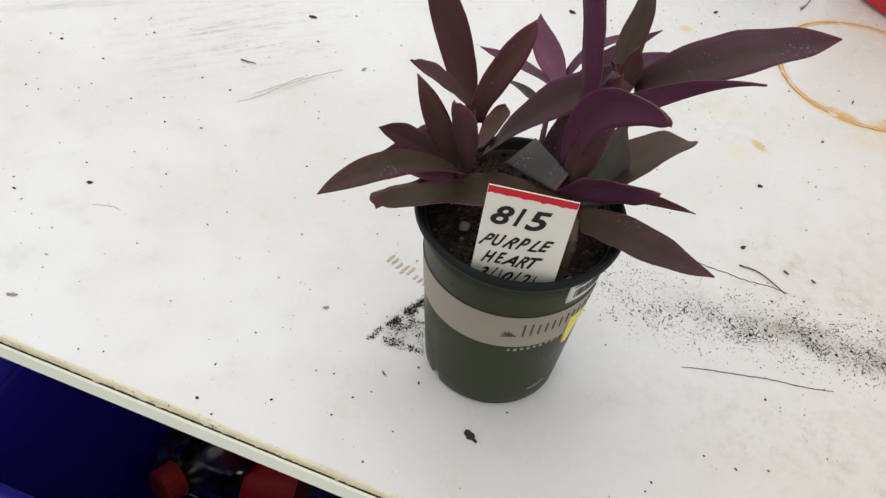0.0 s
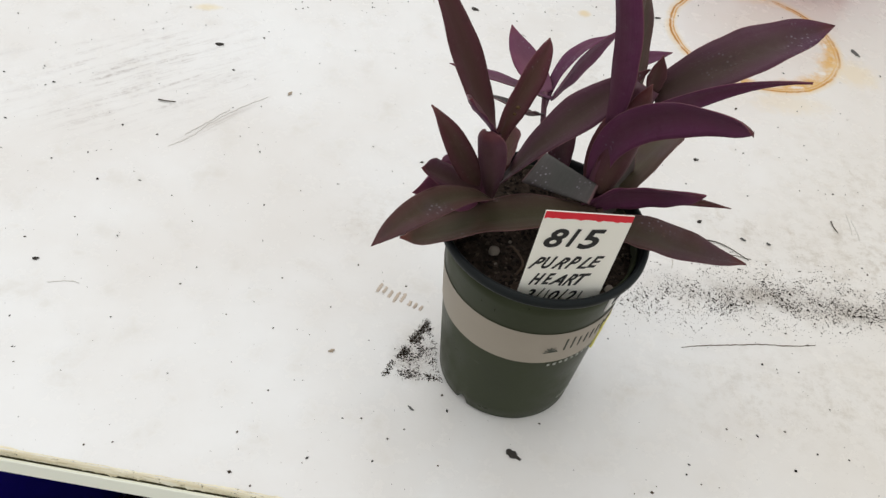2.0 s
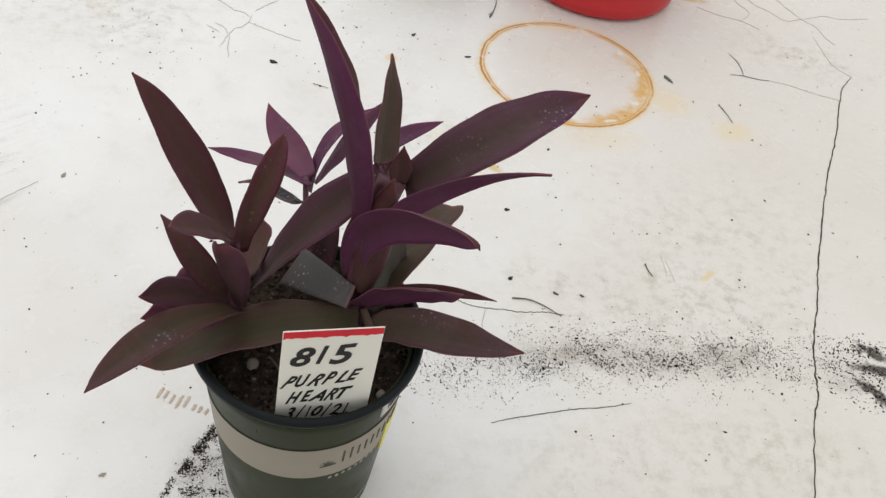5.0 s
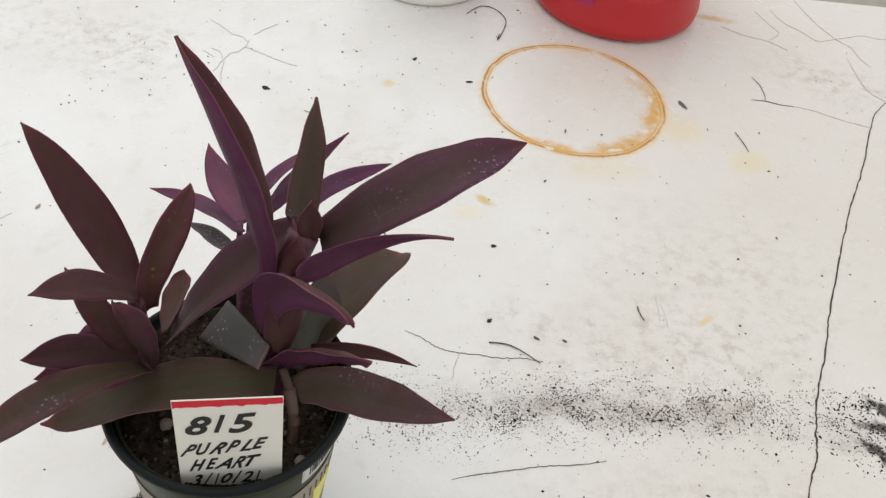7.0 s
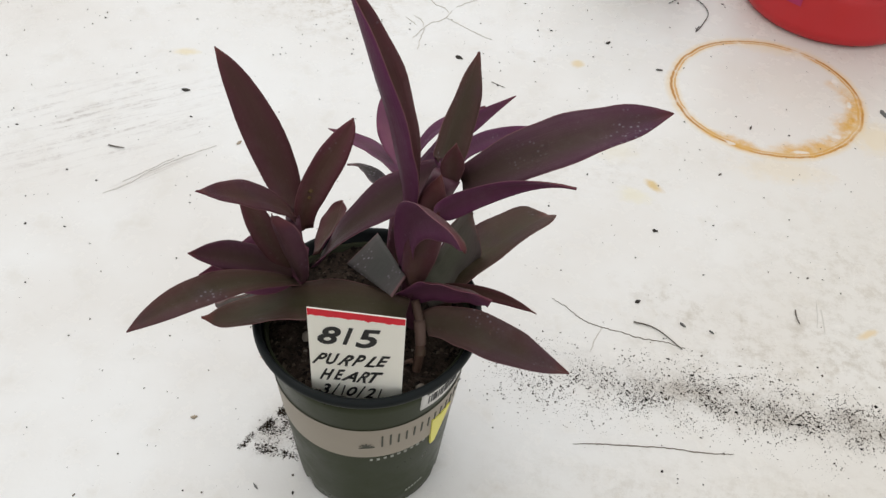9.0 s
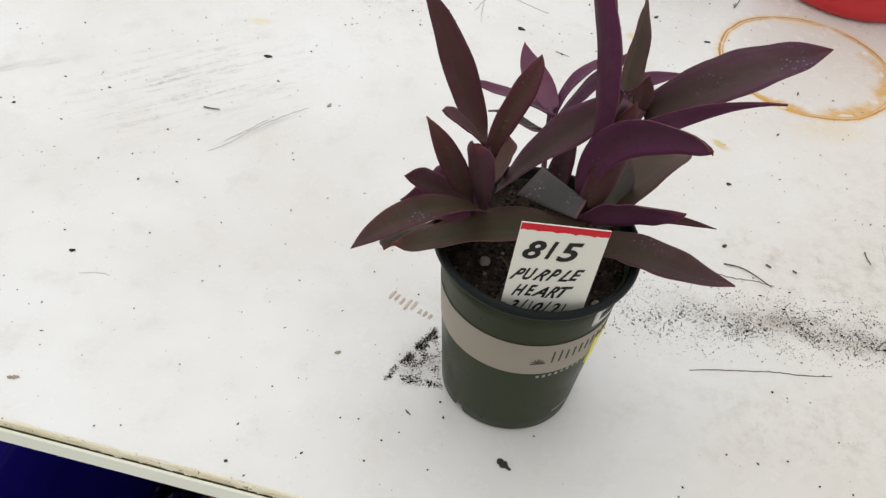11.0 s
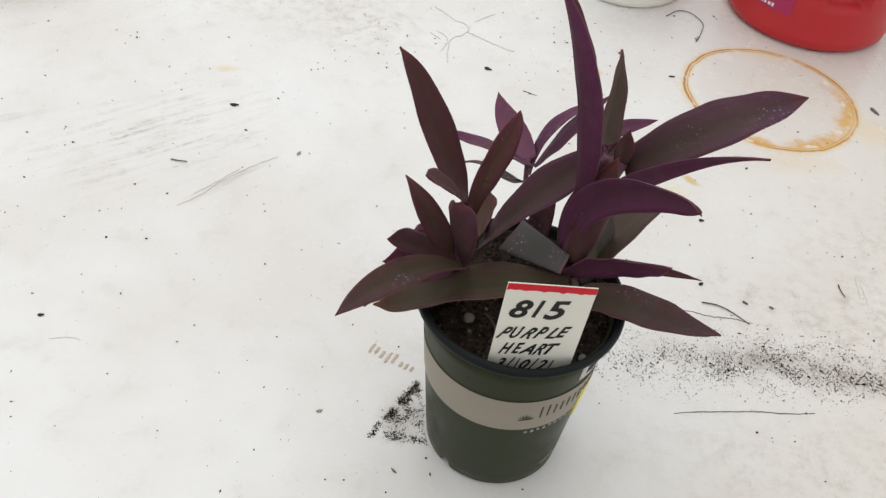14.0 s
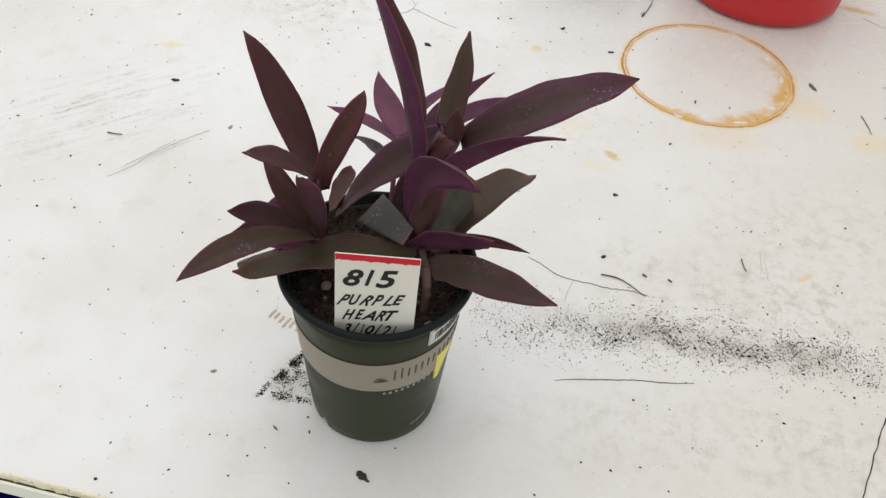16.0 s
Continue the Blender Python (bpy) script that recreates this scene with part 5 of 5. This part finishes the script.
for cx, cy, sx, sy, n in ((0.385, 0.118, 0.014, 0.006, 300), (0.40, 0.098, 0.03, 0.006, 420), (0.39, 0.078, 0.016, 0.008, 350), (-0.036, 0.405, 0.02, 0.02, 12), (0.02, 0.45, 0.02, 0.02, 16), (-0.16, 0.40, 0.03, 0.02, 40)):
    for _ in range(n):
        spots.append((rnd.gauss(cx, sx), rnd.gauss(cy, sy), 0.0001, 0.0003 + 0.0008 * rnd.random() ** 2))
for _ in range(1900):
    spots.append((rnd.uniform(-0.65, 0.60), rnd.uniform(-0.115, 0.60), 0.0001, 0.00025 + 0.0008 * rnd.random() ** 3.5))
for _ in range(36):
    spots.append((rnd.uniform(-0.55, 0.55), rnd.uniform(-0.115, 0.60), 0.0001, rnd.uniform(0.0008, 0.0015)))
spots += [(x, y, 0.0001, r * 1e-4) for x, y, r in SPECKS]
spots = [s for s in spots if s[1] > Y0 + 0.002 and math.hypot(s[0] - POT_XY[0], s[1] - POT_XY[1]) > BASE_R + 0.001]
ob = new("spilled_soil", crumbs(spots, 6))
ob.data.materials.append(CRUMB)
tagged(ob, "dark potting soil crumbs spilled across the table", "soil", kind="stuff")

# ---- blue bin with empty bottles under the table's edge ----
bin_at = (-0.045, 0.064, -0.75)
blue = thing("blue_bin", "deep blue plastic recycling bin with bottles, under the table edge", "bin", bin_at)


def shell(lx, ly, z0, z1, t, r, taper):
    """An open rounded box with walls of thickness t and an inner floor at z1 less the depth."""
    bm = bmesh.new()

    def loop(x, y, rad, z):
        pts = []
        for cx, cy, a0 in ((x - rad, y - rad, 0), (-x + rad, y - rad, 90), (-x + rad, -y + rad, 180), (x - rad, -y + rad, 270)):
            for k in range(7):
                a = radians(a0 + 15 * k)
                pts.append(bm.verts.new((cx + rad * math.cos(a), cy + rad * math.sin(a), z)))
        return pts

    loops = [loop(lx * taper, ly * taper, r, z0), loop(lx, ly, r, z1 - 0.03), loop(lx + 0.012, ly + 0.012, r, z1 - 0.028), loop(lx + 0.014, ly + 0.014, r, z1 - 0.006), loop(lx + 0.010, ly + 0.010, r, z1),
             loop(lx, ly, r, z1), loop(lx - t, ly - t, r, z1 - 0.006), loop(lx - t - 0.012, ly - t - 0.012, r, z1 - 0.306)]
    for a, b in zip(loops, loops[1:]):
        for i in range(len(a)):
            j = (i + 1) % len(a)
            bm.faces.new((a[i], a[j], b[j], b[i]))
    bm.faces.new(loops[0][::-1])
    bm.faces.new(loops[-1])
    bmesh.ops.recalc_face_normals(bm, faces=bm.faces[:])
    return bm


bm = bmesh.new()


def rounded(bm, x, y, rad, z):
    pts = []
    for cx, cy, a0 in ((x - rad, y - rad, 0), (-x + rad, y - rad, 90), (-x + rad, -y + rad, 180), (x - rad, -y + rad, 270)):
        pts += [bm.verts.new((cx + rad * math.cos(radians(a0 + 15 * k)), cy + rad * math.sin(radians(a0 + 15 * k)), z)) for k in range(7)]
    return pts


loops = [rounded(bm, 0.285 + d, 0.225 + d, 0.04 + d, z) for d, z in ((0.0145, 0.602), (0.018, 0.606), (0.020, 0.628), (0.016, 0.633), (0.0, 0.634), (-0.002, 0.631))]
for a, b in zip(loops, loops[1:]):
    for i in range(len(a)):
        bm.faces.new((a[i], a[(i + 1) % len(a)], b[(i + 1) % len(a)], b[i]))
bmesh.ops.recalc_face_normals(bm, faces=bm.faces[:])
part("bin_rim", bm, BLUE_PLASTIC, blue, "rolled blue rim")
part("bin_body", shell(0.285, 0.225, 0.0, 0.63, 0.004, 0.04, 0.9), BLUE_PLASTIC, blue, "glossy deep blue plastic")


def bottle(at, aim, roll=0.0, labelled=True):
    """An empty soda bottle lying down: axis from the cap at `at` along aim."""
    b = thing("soda_bottle", "empty clear soda bottle with red cap in the blue bin", "bottle", group="bottles in the bin")
    z = Vector(aim).normalized()
    b.matrix_world = Matrix.Translation(at) @ z.to_track_quat("Z", "Y").to_matrix().to_4x4() @ Matrix.Rotation(radians(roll), 4, "Z") @ Matrix.Scale(1.15, 4)
    body = lathe([(0.0125, 0.014), (0.0125, 0.020), (0.0165, 0.021), (0.0165, 0.023), (0.0128, 0.025), (0.0150, 0.031), (0.023, 0.041), (0.030, 0.053), (0.0335, 0.066), (0.0327, 0.071), (0.0327, 0.118), (0.034, 0.122), (0.034, 0.17), (0.031, 0.190), (0.024, 0.196), (0, 0.190)], 40)
    for v in body.verts:
        if v.co.z > 0.04:
            dent = 1 - 0.30 * max(0, noise.noise(v.co * 32 + Vector((roll, 0, 0))))
            v.co.x, v.co.y = v.co.x * dent, v.co.y * dent
    part("bottle_body", body, PET, b, smooth=False)
    cap = lathe([(0, 0.0), (0.0125, 0.0), (0.0146, 0.0015), (0.0148, 0.004), (0.0148, 0.015), (0.0152, 0.0155), (0.0152, 0.019), (0.0130, 0.019)], 60)
    for i, v in enumerate(cap.verts):
        if 0.003 < v.co.z < 0.0152 and i % 2:
            v.co.x *= 0.965
            v.co.y *= 0.965
    part("cap", cap, CAP_RED, b, "red ribbed screw cap", smooth=False)
    if labelled:
        wrap = lathe([(0.0332, 0.072), *[(0.0336, 0.073 + 0.0043 * k) for k in range(11)], (0.0332, 0.117)], 48)
        for v in wrap.verts:
            # loose film, creased round the bottle
            k = 1 + 0.05 * noise.noise(v.co * 60 + Vector((roll, 3, 0))) + 0.03 * noise.noise(v.co * 170)
            v.co.x, v.co.y = v.co.x * k, v.co.y * k
        part("bottle_label", wrap, BOTTLE_RED, b, "glossy red wrap label")
    return b


bottle((-0.080, 0.052, -0.384), (-0.98, -0.13, 0.0), 69)
bottle((-0.271, -0.033, -0.336), (0.40, 0.90, -0.15), 150)
bottle((0.02, -0.075, -0.386), (0.30, 0.90, 0.0), 0)
bottle((-0.16, 0.225, -0.386), (0.95, 0.02, 0.0), 90)
